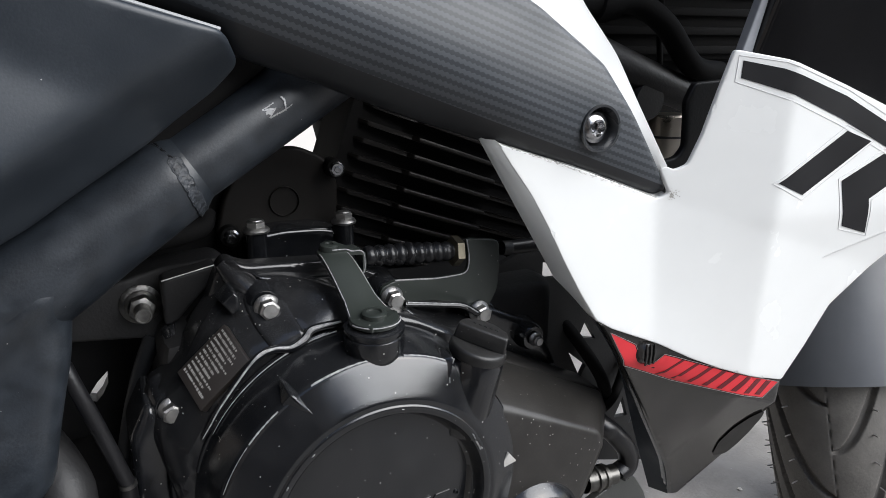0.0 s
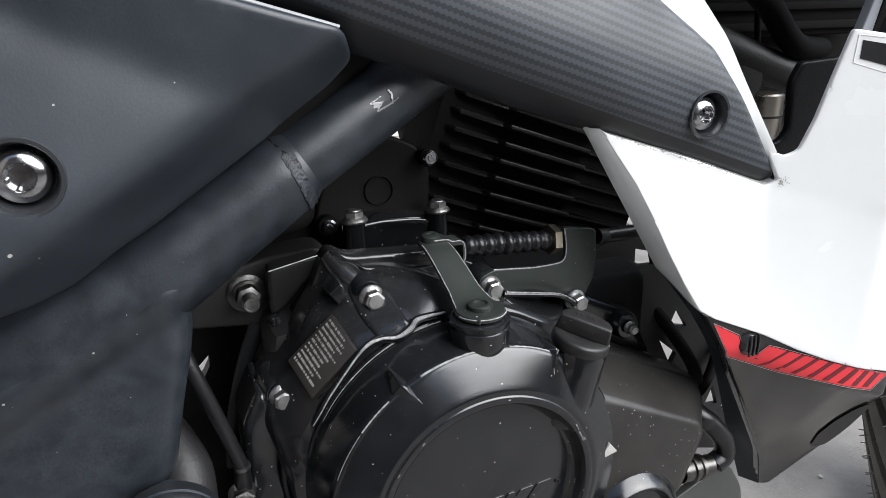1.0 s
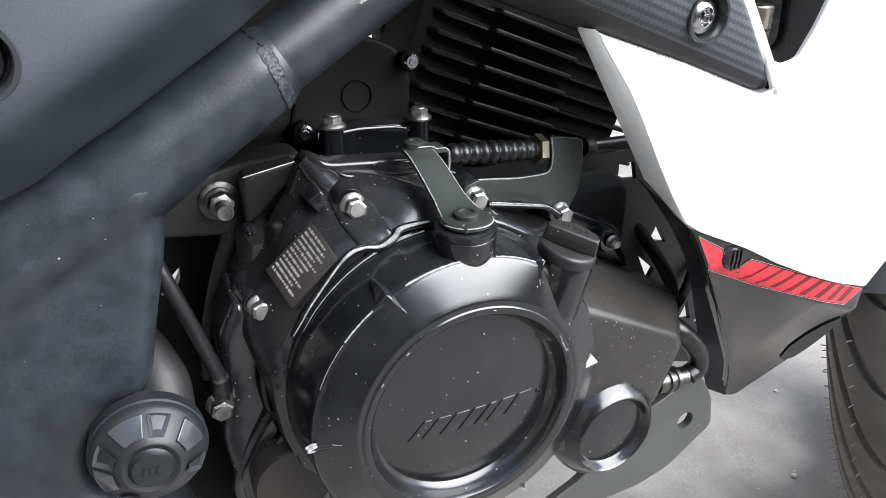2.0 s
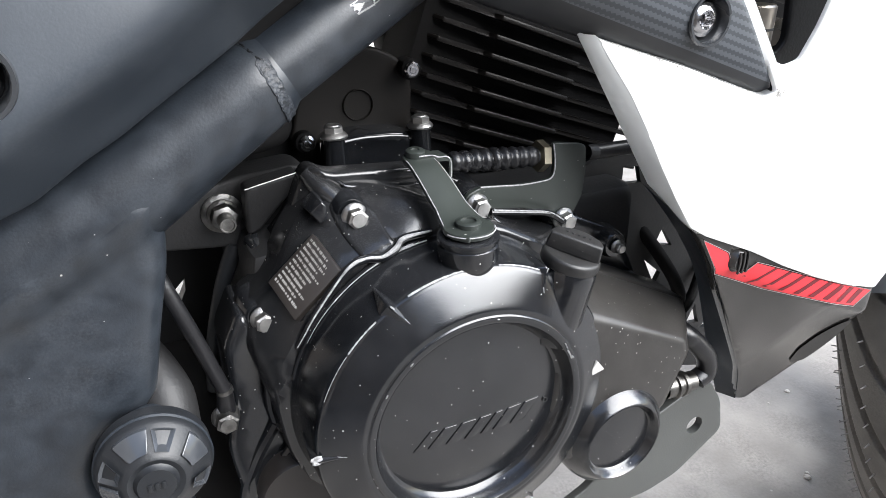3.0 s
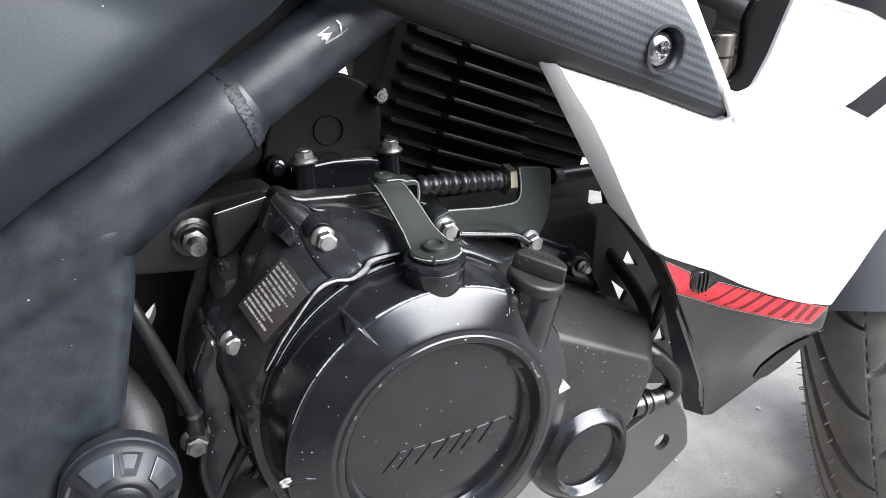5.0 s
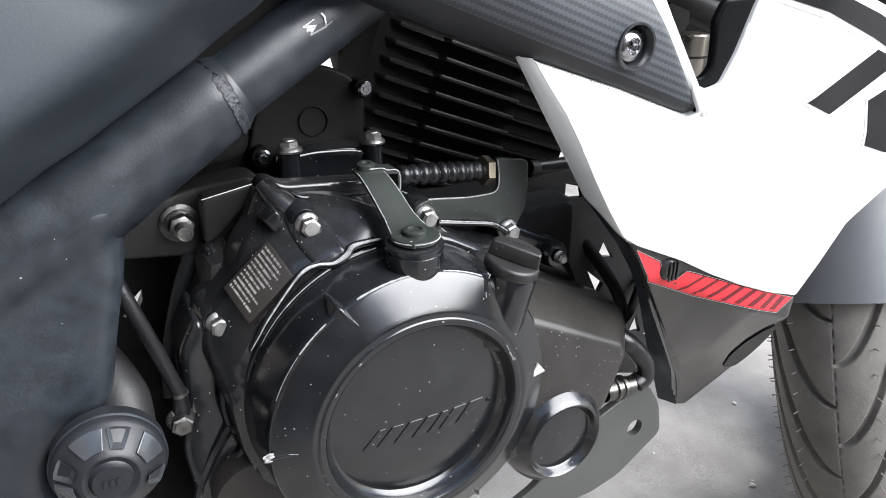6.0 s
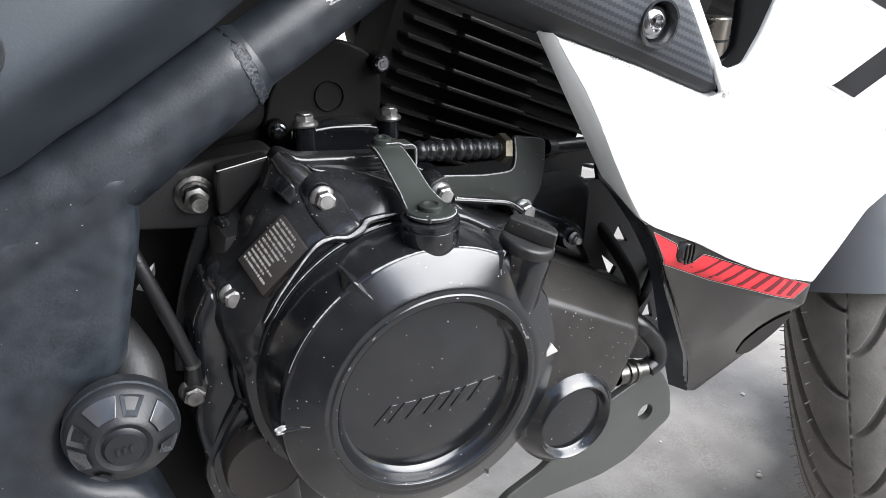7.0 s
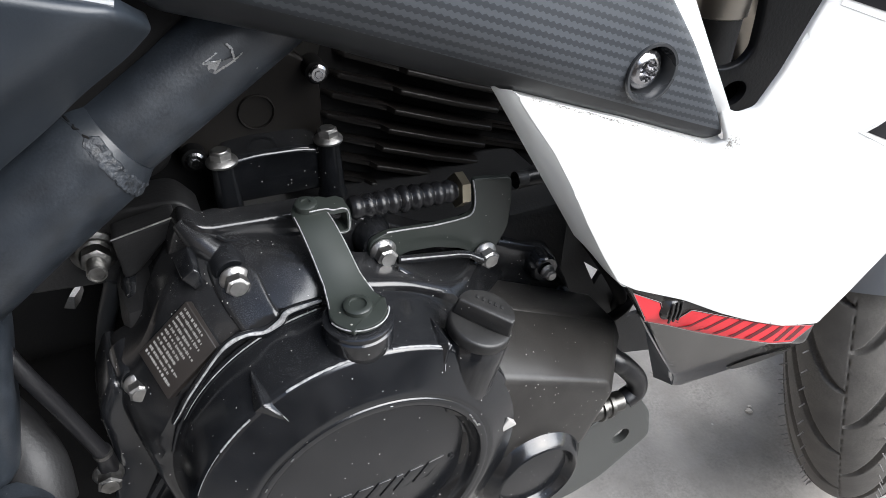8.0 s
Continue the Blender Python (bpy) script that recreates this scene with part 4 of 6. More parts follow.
# a thin open seam over the upper half, a rough two-ridged bead over the lower
s_up = Vector((-0.515, 0, 0.857))
rows = []
for i in range(121):
    a = radians(72 - i * 1.35)
    full = min(max((radians(38) - a) / 0.12, 0.0), 1.0)
    half = 0.0006 + 0.0026 * full
    mid = 0.0016 * math.sin(a * 1.7 + 0.4) - 0.0032 * max(a - 0.5, 0)
    row = []
    for k in range(11):
        v = -1 + k / 5
        rough_h = 0.45 * noise.noise(Vector((i * 0.31, v * 2.2, 5.0))) + 0.3 * noise.noise(Vector((i * 0.9, v * 4.0, 9.0)))
        ridge_h = 0.55 * (1 - v * v) + 0.5 * math.exp(-((abs(v) - 0.60) / 0.28) ** 2) * (0.85 + 0.6 * noise.noise(Vector((i * 0.22, v, 1.0))))
        lift = (-0.0009 if abs(v) >= 1 else 0.00015 + 0.00100 * full * (ridge_h + rough_h * 0.7) + 0.00045 * (1 - full) * (1 - abs(v)))
        s_at = mid + v * half * (1 + 0.25 * noise.noise(Vector((i * 0.17, 3.0 * v, 2.0))))
        rad_at = 0.0181 - min(max(s_at, -0.004), 0.004) * 0.36
        row.append(bm.verts.new(Vector((-0.0690, 0.006, 0.5240)) + d31 * s_at + (Vector((0, -1, 0)) * math.cos(a) + s_up * math.sin(a)) * (rad_at + lift)))
    rows.append(row)
for ra, rb in zip(rows, rows[1:]):
    for k in range(10):
        bm.faces.new((ra[k], ra[k + 1], rb[k + 1], rb[k]))
crack = []
for i in range(30):
    a = radians(82 - i * 2.0)
    s_at = 0.0018 - 0.0032 * max(a - 0.5, 0) + 0.0007 * noise.noise(Vector((i * 0.35, 0.0, 4.0)))
    crack.append(Vector((-0.0690, 0.006, 0.5240)) + d31 * s_at + (Vector((0, -1, 0)) * math.cos(a) + s_up * math.sin(a)) * (0.0181 - s_at * 0.36 + 0.0002))
weld_bm = bmesh.new()
tube(weld_bm, crack, [0.00045 + 0.0002 * math.sin(k * 0.9) for k in range(30)], 6, 0)
part("seam", weld_bm, M_DEEPBLACK, frame_tube, "dark open seam above the weld")
part("weld_bead", bm, M_WELD, frame_tube, "rough weld seam round the tube")
bm = bmesh.new()


def chip_point(t, a, lift):
    ang = radians(8) + a / 0.0165 - 0.03 * t / 0.010
    return Vector((-0.0278, 0.0104, 0.5488)) + d31 * t + (Vector((0, -1, 0)) * math.cos(ang) + Vector((-0.515, 0, 0.857)) * math.sin(ang)) * (0.0165 + lift)


CELL = 0.00022
FLAKE = np.array([(-8.1, 2.3), (-2.9, 1.9), (0.7, 0.2), (-3.6, -1.9), (-8.1, -0.2)])
STROKES = (((-8.6, 2.5), (-6.6, 2.2), 0.30), ((-6.6, 2.2), (1.2, 2.5), 0.20), ((-3.4, -2.1), (4.1, -2.5), 0.34), ((4.1, -2.5), (5.9, 1.0), 0.30), ((5.9, 1.0), (5.6, 2.9), 0.38), ((4.1, -2.5), (7.7, -2.0), 0.16), ((-8.7, -1.5), (-7.0, -4.0), 0.40), ((-8.3, 2.4), (-8.3, -1.0), 0.30), ((-3.6, -1.9), (0.7, 0.2), 0.26))


def stroke_gap(q):
    """How far outside the nearest scratch a point (t, a), in millimetres, lies."""
    best = 9.0
    for p0, p1, w in STROKES:
        p0, p1 = Vector(p0), Vector(p1)
        k = min(max((q - p0).dot(p1 - p0) / (p1 - p0).length_squared, 0), 1)
        best = min(best, (q - p0.lerp(p1, k)).length - w)
    return best


grey_bm = bmesh.new()
for iu in range(-44, 38):
    for iv in range(-20, 16):
        t, a = iu * CELL, iv * CELL
        q = Vector((t * 1000, a * 1000))
        jag = noise.noise(Vector((t * 1500, a * 1500, 3.1)))
        flake = bool(inside(np.array([[q.x, q.y]]), FLAKE)[0])
        bright = stroke_gap(q) < 0.16 * jag or (flake and noise.noise(Vector((t * 520 + a * 300, a * 900, 0.4))) > -0.22)
        dull = flake or (-2.0 < q.x < 4.2 and -2.2 < q.y < -0.2 - 0.2 * q.x + jag)
        if bright or dull:
            target = bm if bright else grey_bm
            target.faces.new([target.verts.new(chip_point(t + du, a + dv, 0.0004)) for du, dv in ((0, 0), (CELL, 0), (CELL, CELL), (0, CELL))])
for b_m in (bm, grey_bm):
    bmesh.ops.remove_doubles(b_m, verts=b_m.verts, dist=CELL * 0.1)
    bmesh.ops.solidify(b_m, geom=list(b_m.faces), thickness=0.0003)
part("paint_chip", bm, M_BARE, frame_tube, "chip of bare shiny metal in the paint", 20)
part("primer_patch", grey_bm, M_PRIMER, frame_tube, "dark grey primer inside the paint chip", 20)


def plate_y(x, z):
    """The plate swells smoothly into the tube above it."""
    zc = 0.480 + (x + 0.14) * (0.60 if x > -0.14 else 0.47)
    r = 0.0235 + max(0, -0.14 - x) * 0.055
    t = z - zc
    flat = -0.0105 + 0.02 * max(0, x + 0.14)
    if abs(t) > r * 0.97:
        return flat
    y = 0.0065 - math.sqrt(r * r - t * t)
    k = 0.012
    h = max(k - abs(y - flat), 0) / k
    return min(y, flat) - h * h * k * 0.25


bm = bmesh.new()
PV = [(-0.330, 0.395), (-0.240, 0.437), (-0.160, 0.474), (-0.128, 0.490), (-0.1165, 0.488), (-0.1195, 0.455), (-0.1275, 0.425), (-0.1340, 0.396), (-0.139, 0.3885), (-0.156, 0.384), (-0.168, 0.368), (-0.170, 0.350), (-0.160, 0.334), (-0.140, 0.325), (-0.131, 0.315), (-0.120, 0.27), (-0.30, 0.25), (-0.36, 0.35)]
sheet(bm, rounded(PV, 0.010), plate_y, 0.022, 0.009, 0.005)
part("pivot_plate", bm, M_FRAME, bike, "matte black frame pivot plate")

# pivot cap with four bright windows
PC = Vector((-0.1405, -0.0050, 0.3765))
CAP_AX, CAP_UP = Vector((0, -0.998, 0.06)).normalized(), Vector((0, 0.06, 0.998)).normalized()
bm = bmesh.new()
lathe(bm, [(0.0150, 0.004), (0.0165, 0.018), (0.0225, 0.0235), (0.0236, 0.0270), (0.0230, 0.028)], PC, CAP_AX, 64)
part("cap_housing", bm, M_FRAME, bike, "grey-black round pivot housing")
bm = bmesh.new()
lathe(bm, [(0.0232, 0.020), (0.0231, 0.0275), (0.0226, 0.0300), (0.0216, 0.0318), (0.0145, 0.0382), (0.0122, 0.0404), (0.0110, 0.0408), (0.0088, 0.0400), (0.0082, 0.0406), (0.0074, 0.0424), (0, 0.0428)], PC, CAP_AX, 72)
cap = part("pivot_cap", bm, M_HOUSING, bike, "grey-black ribbed plastic pivot cap")
for a, w, hollow in ((109, 20, 0), (72, 13, 1), (157, 13, 1), (193, 16, 0), (-22, 12, 1), (235, 12, 1), (25, 18, 0)):
    bm = bmesh.new()
    ring_o, ring_i = [], []
    for k in range(9):
        b = radians(a - w + 2 * w * k / 8)
        ring_o.append(PC + CAP_AX * 0.0328 + (Vector((1, 0, 0)) * math.cos(b) + CAP_UP * math.sin(b)) * 0.0213)
        b = radians(a - w * 0.8 + 1.6 * w * k / 8)
        ring_i.append(PC + CAP_AX * 0.0391 + (Vector((1, 0, 0)) * math.cos(b) + CAP_UP * math.sin(b)) * 0.0143)
    fr = ring_o + ring_i[::-1]
    if hollow:
        mid = sum(fr, Vector()) / len(fr) + Vector((0, 0.0035, 0))
        fr = [p + Vector((0, -0.0010, 0)) for p in fr]
        c0 = bm.verts.new(mid)
        vs = [bm.verts.new(p) for p in fr]
        vi = [bm.verts.new(p.lerp(mid, 0.14) + Vector((0, -0.0002, 0))) for p in fr]
        for k in range(len(vs)):
            j = (k + 1) % len(vs)
            bm.faces.new((vs[k], vs[j], vi[j], vi[k]))
            bm.faces.new((vi[k], vi[j], c0))
    else:
        fr = [p + Vector((0, -0.0008, 0)) for p in fr]
        hull(bm, [p + Vector((0, 0.003, 0)) for p in fr], fr, 0.0003)
    part("cap_notch" if hollow else "cap_facet", bm, M_CAPGLOSS, cap, "hollow pyramid notch with bright edges" if hollow else "smooth glossy facet")
for k in (-1, 0, 1):
    bm = bmesh.new()
    c = PC + CAP_AX * 0.0431 + Vector((0.0026 * k, 0, 0))
    block(bm, c - Vector((0.0008, 0.0003, 0.0018)), c + Vector((0.0008, 0.0003, 0.0018)), 0.0002)
    part("embossed_mark", bm, M_HOUSING, cap)
bm = bmesh.new()
tube(bm, [(-0.1420, 0.024, 0.408), (-0.1365, 0.014, 0.397), (-0.1320, 0.002, 0.386), (-0.1320, -0.008, 0.372)], [0.0085, 0.0110, 0.0125, 0.0125], 24, 6)
part("pivot_arm", bm, M_DARK, bike, "grey-black cast arm above the pivot")

bm = bmesh.new()
tube(bm, [(-0.0850, 0.060, 0.4300), (-0.0960, 0.060, 0.4050), (-0.1060, 0.060, 0.3700), (-0.1090, 0.060, 0.3450)], [0.0050, 0.0040, 0.0036, 0.0036], 14, 6)
part("rear_stay", bm, M_HOUSING, bike, "black stay behind the sensor cable")
# brake rod, lower bolt and lower left cover
bm = bmesh.new()
tube(bm, [(-0.138, 0.040, 0.49), (-0.1265, 0.010, 0.450), (-0.115, 0.004, 0.412), (-0.1068, 0.001, 0.383)], 0.0035, 14, 6)
rod = part("sensor_cable", bm, M_RUBBER, bike, "black sleeved sensor cable")
bm = bmesh.new()
tube(bm, [(-0.1068, 0.001, 0.3835), (-0.1066, 0.001, 0.3815)], 0.0041, 14, 0)
part("collar", bm, M_DULL, rod)
bm = bmesh.new()
tube(bm, [(-0.1066, 0.002, 0.384), (-0.1070, 0.003, 0.372), (-0.1075, 0.004, 0.366)], [0.0036, 0.0044, 0.0056], 14, 4)
part("lug", bm, M_RUBBER, rod)
bm = bmesh.new()
lathe(bm, [(0, 0), (0.0082, 0), (0.0082, 0.0016), (0, 0.0016)], (-0.1055, 0.006, 0.3635), RIGHT, 28)
part("washer", bm, M_DULL, rod, "dull steel washer")
flange_bolt(rod, (-0.1080, 0.0035, 0.3665), RIGHT, 1.1, 14, material=M_DULL, label="zinc-plated hexagon bolt")
bm = bmesh.new()
LB = [(-0.094, 0.420), (-0.082, 0.405), (-0.086, 0.372), (-0.082, 0.355), (-0.062, 0.335), (-0.058, 0.240), (-0.094, 0.240), (-0.106, 0.315), (-0.110, 0.350), (-0.104, 0.372), (-0.104, 0.400)]
sheet(bm, rounded(LB, 0.006), lambda x, z: 0.004 - 0.010 * max(0, min(1, (0.38 - z) / 0.05)), 0.03, 0.005, 0.006)
lowl = part("lower_cover", bm, M_ENGINE, bike, "black cast lower left engine cover")
bm = bmesh.new()
tube(bm, [(-0.084, 0.001, 0.402), (-0.087, 0.000, 0.372), (-0.086, -0.002, 0.358)], 0.0022, 8, 6)
tube(bm, [(-0.086, -0.002, 0.358), (-0.098, -0.003, 0.340), (-0.106, -0.003, 0.318), (-0.100, -0.002, 0.29)], 0.0030, 8, 6)
tube(bm, [(-0.086, -0.002, 0.358), (-0.078, -0.006, 0.349), (-0.092, -0.006, 0.328), (-0.096, -0.005, 0.29)], 0.0026, 8, 6)
part("cover_rib", bm, M_ENGINE, lowl)
bm = bmesh.new()
lathe(bm, [(0.0205, 0.0), (0.0205, 0.020), (0.0195, 0.0215), (0.0190, 0.021), (0, 0.021)], (-0.080, 0.004, 0.322), RIGHT, 48)
part("sprocket_cap", bm, M_LABEL, lowl, "dull round brown-black cap")

# ---- side panel, carbon panel, white shroud, fin ----
SP = [(-0.330, 0.640), (-0.200, 0.622), (-0.122, 0.6025), (-0.083, 0.5910), (-0.055, 0.5830), (-0.0465, 0.5708), (-0.0550, 0.5602), (-0.0815, 0.5392), (-0.1140, 0.5190), (-0.1270, 0.5105), (-0.1405, 0.5040), (-0.1590, 0.4920), (-0.1720, 0.4890), (-0.200, 0.4890), (-0.330, 0.491)]
FOLD_A, FOLD_B = Vector((-0.056, 0.581)), Vector((-0.150, 0.5262))


def below_raw(x, z):
    d = (FOLD_B - FOLD_A).normalized()
    side_dir = Vector((-d.y, d.x)) if d.x > 0 else Vector((d.y, -d.x))
    return -(Vector((x, z)) - FOLD_A).dot(side_dir)


def disc(x, z, r):
    return [(x + r * math.cos(k * 0.1963), z + r * math.sin(k * 0.1963)) for k in range(32)]


def side_y(x, z):
    """Three facets: an upper one that leans out, a middle one that faces up, and a lower one turned in towards the tube."""
    z1 = 0.591 - (x + 0.158) * 0.50
    k = 0.5 + 0.5 * math.tanh((z1 - z) / 0.008)
    below = 0.0025 * math.log1p(math.exp(min((below_raw(x, z)) / 0.0025, 40)))
    y = -0.0445 - 0.13 * (z1 - z) * k - 0.14 * (z - z1) * (1 - k)
    return y + 1.55 * below


bm = bmesh.new()
sheet(bm, rounded(SP, 0.004), side_y, 0.01, 0.003, 0.003, holes=[disc(-0.163, 0.541, 0.0118)])
side = part("side_panel", bm, M_PANEL, bike, "matte black plastic side panel with a recessed screw")
bm = bmesh.new()
tube(bm, [(-0.200, -0.0425, 0.6225), (-0.122, -0.0435, 0.6030), (-0.083, -0.0440, 0.5915), (-0.0555, -0.0445, 0.5832)], 0.0009, 8, 4)
part("panel_edge", bm, mat("pale_edge", (0.30, 0.31, 0.32), 0.4), side, "pale worn edge")


def recessed_screw(parent, c, r):
    """A dome-head screw at the floor of a conical cup."""
    bm = bmesh.new()
    lathe(bm, [(r * 1.16, -0.0006), (r * 1.13, 0.0006), (r * 1.02, 0.0005), (r * 0.97, -0.0008), (r * 0.86, -0.0090), (0, -0.0090)], c, RIGHT, 56)
    part("screw_cup", bm, M_CUP, parent, "smooth black conical screw recess")
    bm = bmesh.new()
    rim = [(r * 0.80, -0.0090), (r * 0.82, -0.0066), (r * 0.74, -0.0040), (r * 0.56, -0.0024), (r * 0.42, -0.0021), (r * 0.38, -0.0034), (r * 0.35, -0.0070), (0, -0.0070)]
    lathe(bm, rim, c, RIGHT, 36)
    for k in range(6):
        a = radians(60 * k + 12)
        p = Vector(c) + Vector((math.cos(a), 0, math.sin(a))) * r * 0.40
        lathe(bm, [(0, 0.0006), (r * 0.07, 0.0004), (r * 0.10, -0.003)], p + Vector((0, 0.0030, 0)), RIGHT, 10)
    part("screw", bm, M_SCREW, parent, "bright dome-head socket screw", 30)


recessed_screw(side, (-0.163, side_y(-0.163, 0.541) - 0.0006, 0.541), 0.0115)

CP = [(-0.330, 0.700), (-0.330, 0.642), (-0.200, 0.6225), (-0.122, 0.6030), (-0.055, 0.5835), (-0.045, 0.5730), (-0.010, 0.5610), (0.024, 0.5475), (0.056, 0.5365), (0.108, 0.5200), (0.157, 0.5020), (0.164, 0.5050), (0.1595, 0.5120),
      (0.134, 0.5500), (0.120, 0.5690), (0.108, 0.5780), (0.085, 0.5940), (0.050, 0.6130), (-0.020, 0.645), (-0.140, 0.700)]


def carbon_y(x, z):
    """Bowed outwards; its lower edge curls under."""
    up = z - (0.5575 - 0.351 * x)
    wide = min(max(0.031 - 0.10 * max(x, 0), 0.014), 0.031)
    curl = max(0.0, 1 - max(up, 0) / wide)
    return -0.0405 - 0.045 * max(0, x) + 0.019 * curl ** 1.9 * (wide / 0.031) * min(max(1.0 - (x - 0.06) / 0.12, 0.3), 1.0) + 0.09 * max(up - 0.035, 0) - 0.002 * math.sin(max(0, min(1, up / 0.06)) * 3.14) + 0.5 * max(0, z - 0.62)


bm = bmesh.new()
sheet(bm, rounded(CP, 0.003), carbon_y, 0.006, 0.0035, 0.005, holes=[disc(0.1163, 0.5396, 0.0103)])
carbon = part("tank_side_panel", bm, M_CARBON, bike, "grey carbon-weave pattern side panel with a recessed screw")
recessed_screw(carbon, (0.1163, carbon_y(0.1163, 0.5396) - 0.0002, 0.5396), 0.0100)


FOLD_LINE = [(0.0671, 0.5352), (0.0749, 0.5230), (0.0850, 0.5081), (0.0939, 0.4915), (0.1023, 0.4734), (0.1115, 0.4558), (0.1206, 0.4405), (0.1271, 0.4364)]
RIM_LINE = [(0.0605, -0.0262, 0.5367), (0.1036, -0.0338, 0.4619), (0.1262, -0.0440, 0.4366)]


def white_y(x, z):
    """Leans out towards its lower edge and to the front."""
    k = min(max(0.45 + 0.55 * (z - 0.38) / 0.11, 0.45), 1.0)
    drop = max(0.5575 - 0.351 * x - z, 0)
    return -0.031 - 0.18 * (min(max(x, 0.05), 0.155) - 0.06) - 0.10 * drop - k * (0.45 * min(max(x - 0.155, 0), 0.06) + 0.10 * max(x - 0.215, 0))


WS = [*FOLD_LINE, (0.1296, 0.4348), (0.1590, 0.4222), (0.1774, 0.4124), (0.1969, 0.4037), (0.2235, 0.3940), (0.2455, 0.3874), (0.2592, 0.4067), (0.2736, 0.4313), (0.3114, 0.4586), (0.3956, 0.5007), (0.3956, 0.5066),
      (0.3163, 0.5344), (0.2798, 0.5476), (0.2492, 0.5585), (0.2105, 0.5713), (0.1850, 0.5760), (0.1795, 0.5553), (0.1743, 0.5343), (0.1690, 0.5193), (0.1630, 0.5165), (0.1588, 0.5186), (0.1556, 0.5172), (0.1614, 0.5044), (0.1563, 0.5017), (0.1131, 0.5187), (0.0699, 0.5331)]
bm = bmesh.new()
sheet(bm, rounded(WS, 0.0020, 3), white_y, 0.0012, 0.0008, 0.004)
shroud = part("tank_shroud", bm, M_WHITE, bike, "glossy white angular tank shroud with black decals", 20)


bm = bmesh.new()
ea = spline([(x, white_y(x, z) + 0.0006, z) for x, z in ((0.0690, 0.5334), (0.0915, 0.5260), (0.1131, 0.5189), (0.1365, 0.5097), (0.1560, 0.5021), (0.1606, 0.5036))], 5)
eb = [p + Vector((0.001, 0.022, 0.0060)) for p in ea]
va, vb = [bm.verts.new(p) for p in ea], [bm.verts.new(p) for p in eb]
for i in range(len(va) - 1):
    bm.faces.new((va[i], va[i + 1], vb[i + 1], vb[i]))
bmesh.ops.solidify(bm, geom=list(bm.faces), thickness=0.0015)
part("panel_shelf", bm, M_WHITE, shroud, "white shelf under the carbon panel")
bm = bmesh.new()
ea = spline([(x, carbon_y(x, z) + 0.0030, z) for x, z in ((0.020, 0.6270), (0.050, 0.6120), (0.085, 0.5930), (0.108, 0.5770), (0.1195, 0.5682), (0.1335, 0.5492), (0.1560, 0.5140))], 8)
eb = spline([(x, white_y(x, z) + 0.0004, z) for x, z in ((0.0500, 0.6330), (0.0736, 0.6140), (0.0999, 0.5953), (0.1166, 0.5819), (0.1257, 0.5717), (0.1376, 0.5517), (0.1572, 0.5160))], 8)
ec = spline([(x, white_y(x, z) + 0.0004, z) for x, z in ((0.0960, 0.6345), (0.1012, 0.6160), (0.1064, 0.5998), (0.1192, 0.5832), (0.1276, 0.5724), (0.1394, 0.5526), (0.1592, 0.5186))], 8)
va, vb, vc = [bm.verts.new(p) for p in ea], [bm.verts.new(p) for p in eb], [bm.verts.new(p) for p in ec]
vd = [bm.verts.new(p + Vector((0.0008, 0.0030, 0.0004))) for p in ec]
for i in range(len(va) - 1):
    for lo_row, hi_row in ((va, vb), (vb, vc), (vc, vd)):
        bm.faces.new((lo_row[i], lo_row[i + 1], hi_row[i + 1], hi_row[i]))
part("shroud_arm", bm, M_WHITE, shroud, "white bevelled arm beside the carbon panel", 30)
bm = bmesh.new()
fa = spline([(x, white_y(x, z) + 0.0004, z) for x, z in FOLD_LINE], 6)
rim = [Vector(p) for p in RIM_LINE]
cut = 30
fb = [rim[0].lerp(rim[1], k / cut) if k <= cut else rim[1].lerp(rim[2], (k - cut) / (len(fa) - 1 - cut)) for k in range(len(fa))]
va, vb = [bm.verts.new(p) for p in fa], [bm.verts.new(p) for p in fb]
vm = [bm.verts.new((Vector(p) * 0.5 + Vector(q) * 0.5) + Vector((-0.0008, -0.0006, -0.0004))) for p, q in zip(fa, fb)]
for i in range(len(va) - 1):
    bm.faces.new((va[i], va[i + 1], vm[i + 1], vm[i]))
    bm.faces.new((vm[i], vm[i + 1], vb[i + 1], vb[i]))
bmesh.ops.solidify(bm, geom=list(bm.faces), thickness=0.002)
part("folded_edge", bm, M_WHITE, shroud, "white rear edge folded inwards")


def decal(outline, off, material, parent, name, fn, label=""):
    bm = bmesh.new()
    sheet(bm, outline, lambda x, z: fn(x, z) - off, 0.0002, 0.0, 0.005)
    return part(name, bm, material, parent, label)


D1 = [(0.1888, 0.5707), (0.2085, 0.5668), (0.2505, 0.5527), (0.2821, 0.5385), (0.3262, 0.5175), (0.3281, 0.5046), (0.2859, 0.5247), (0.2492, 0.5412), (0.2128, 0.5550), (0.1887, 0.5624)]
D2 = [(0.2549, 0.5346), (0.2738, 0.5283), (0.2299, 0.5021), (0.2131, 0.5092)]
D3 = [(0.2570, 0.5078), (0.2855, 0.5209), (0.3163, 0.5076), (0.3163, 0.4967), (0.2919, 0.5022), (0.2800, 0.4960), (0.2852, 0.4753), (0.2648, 0.4815)]
for d in (D1, D2, D3):
    decal(d, 0.0004, M_DECAL, shroud, "decal", white_y, "black angular vinyl decal")


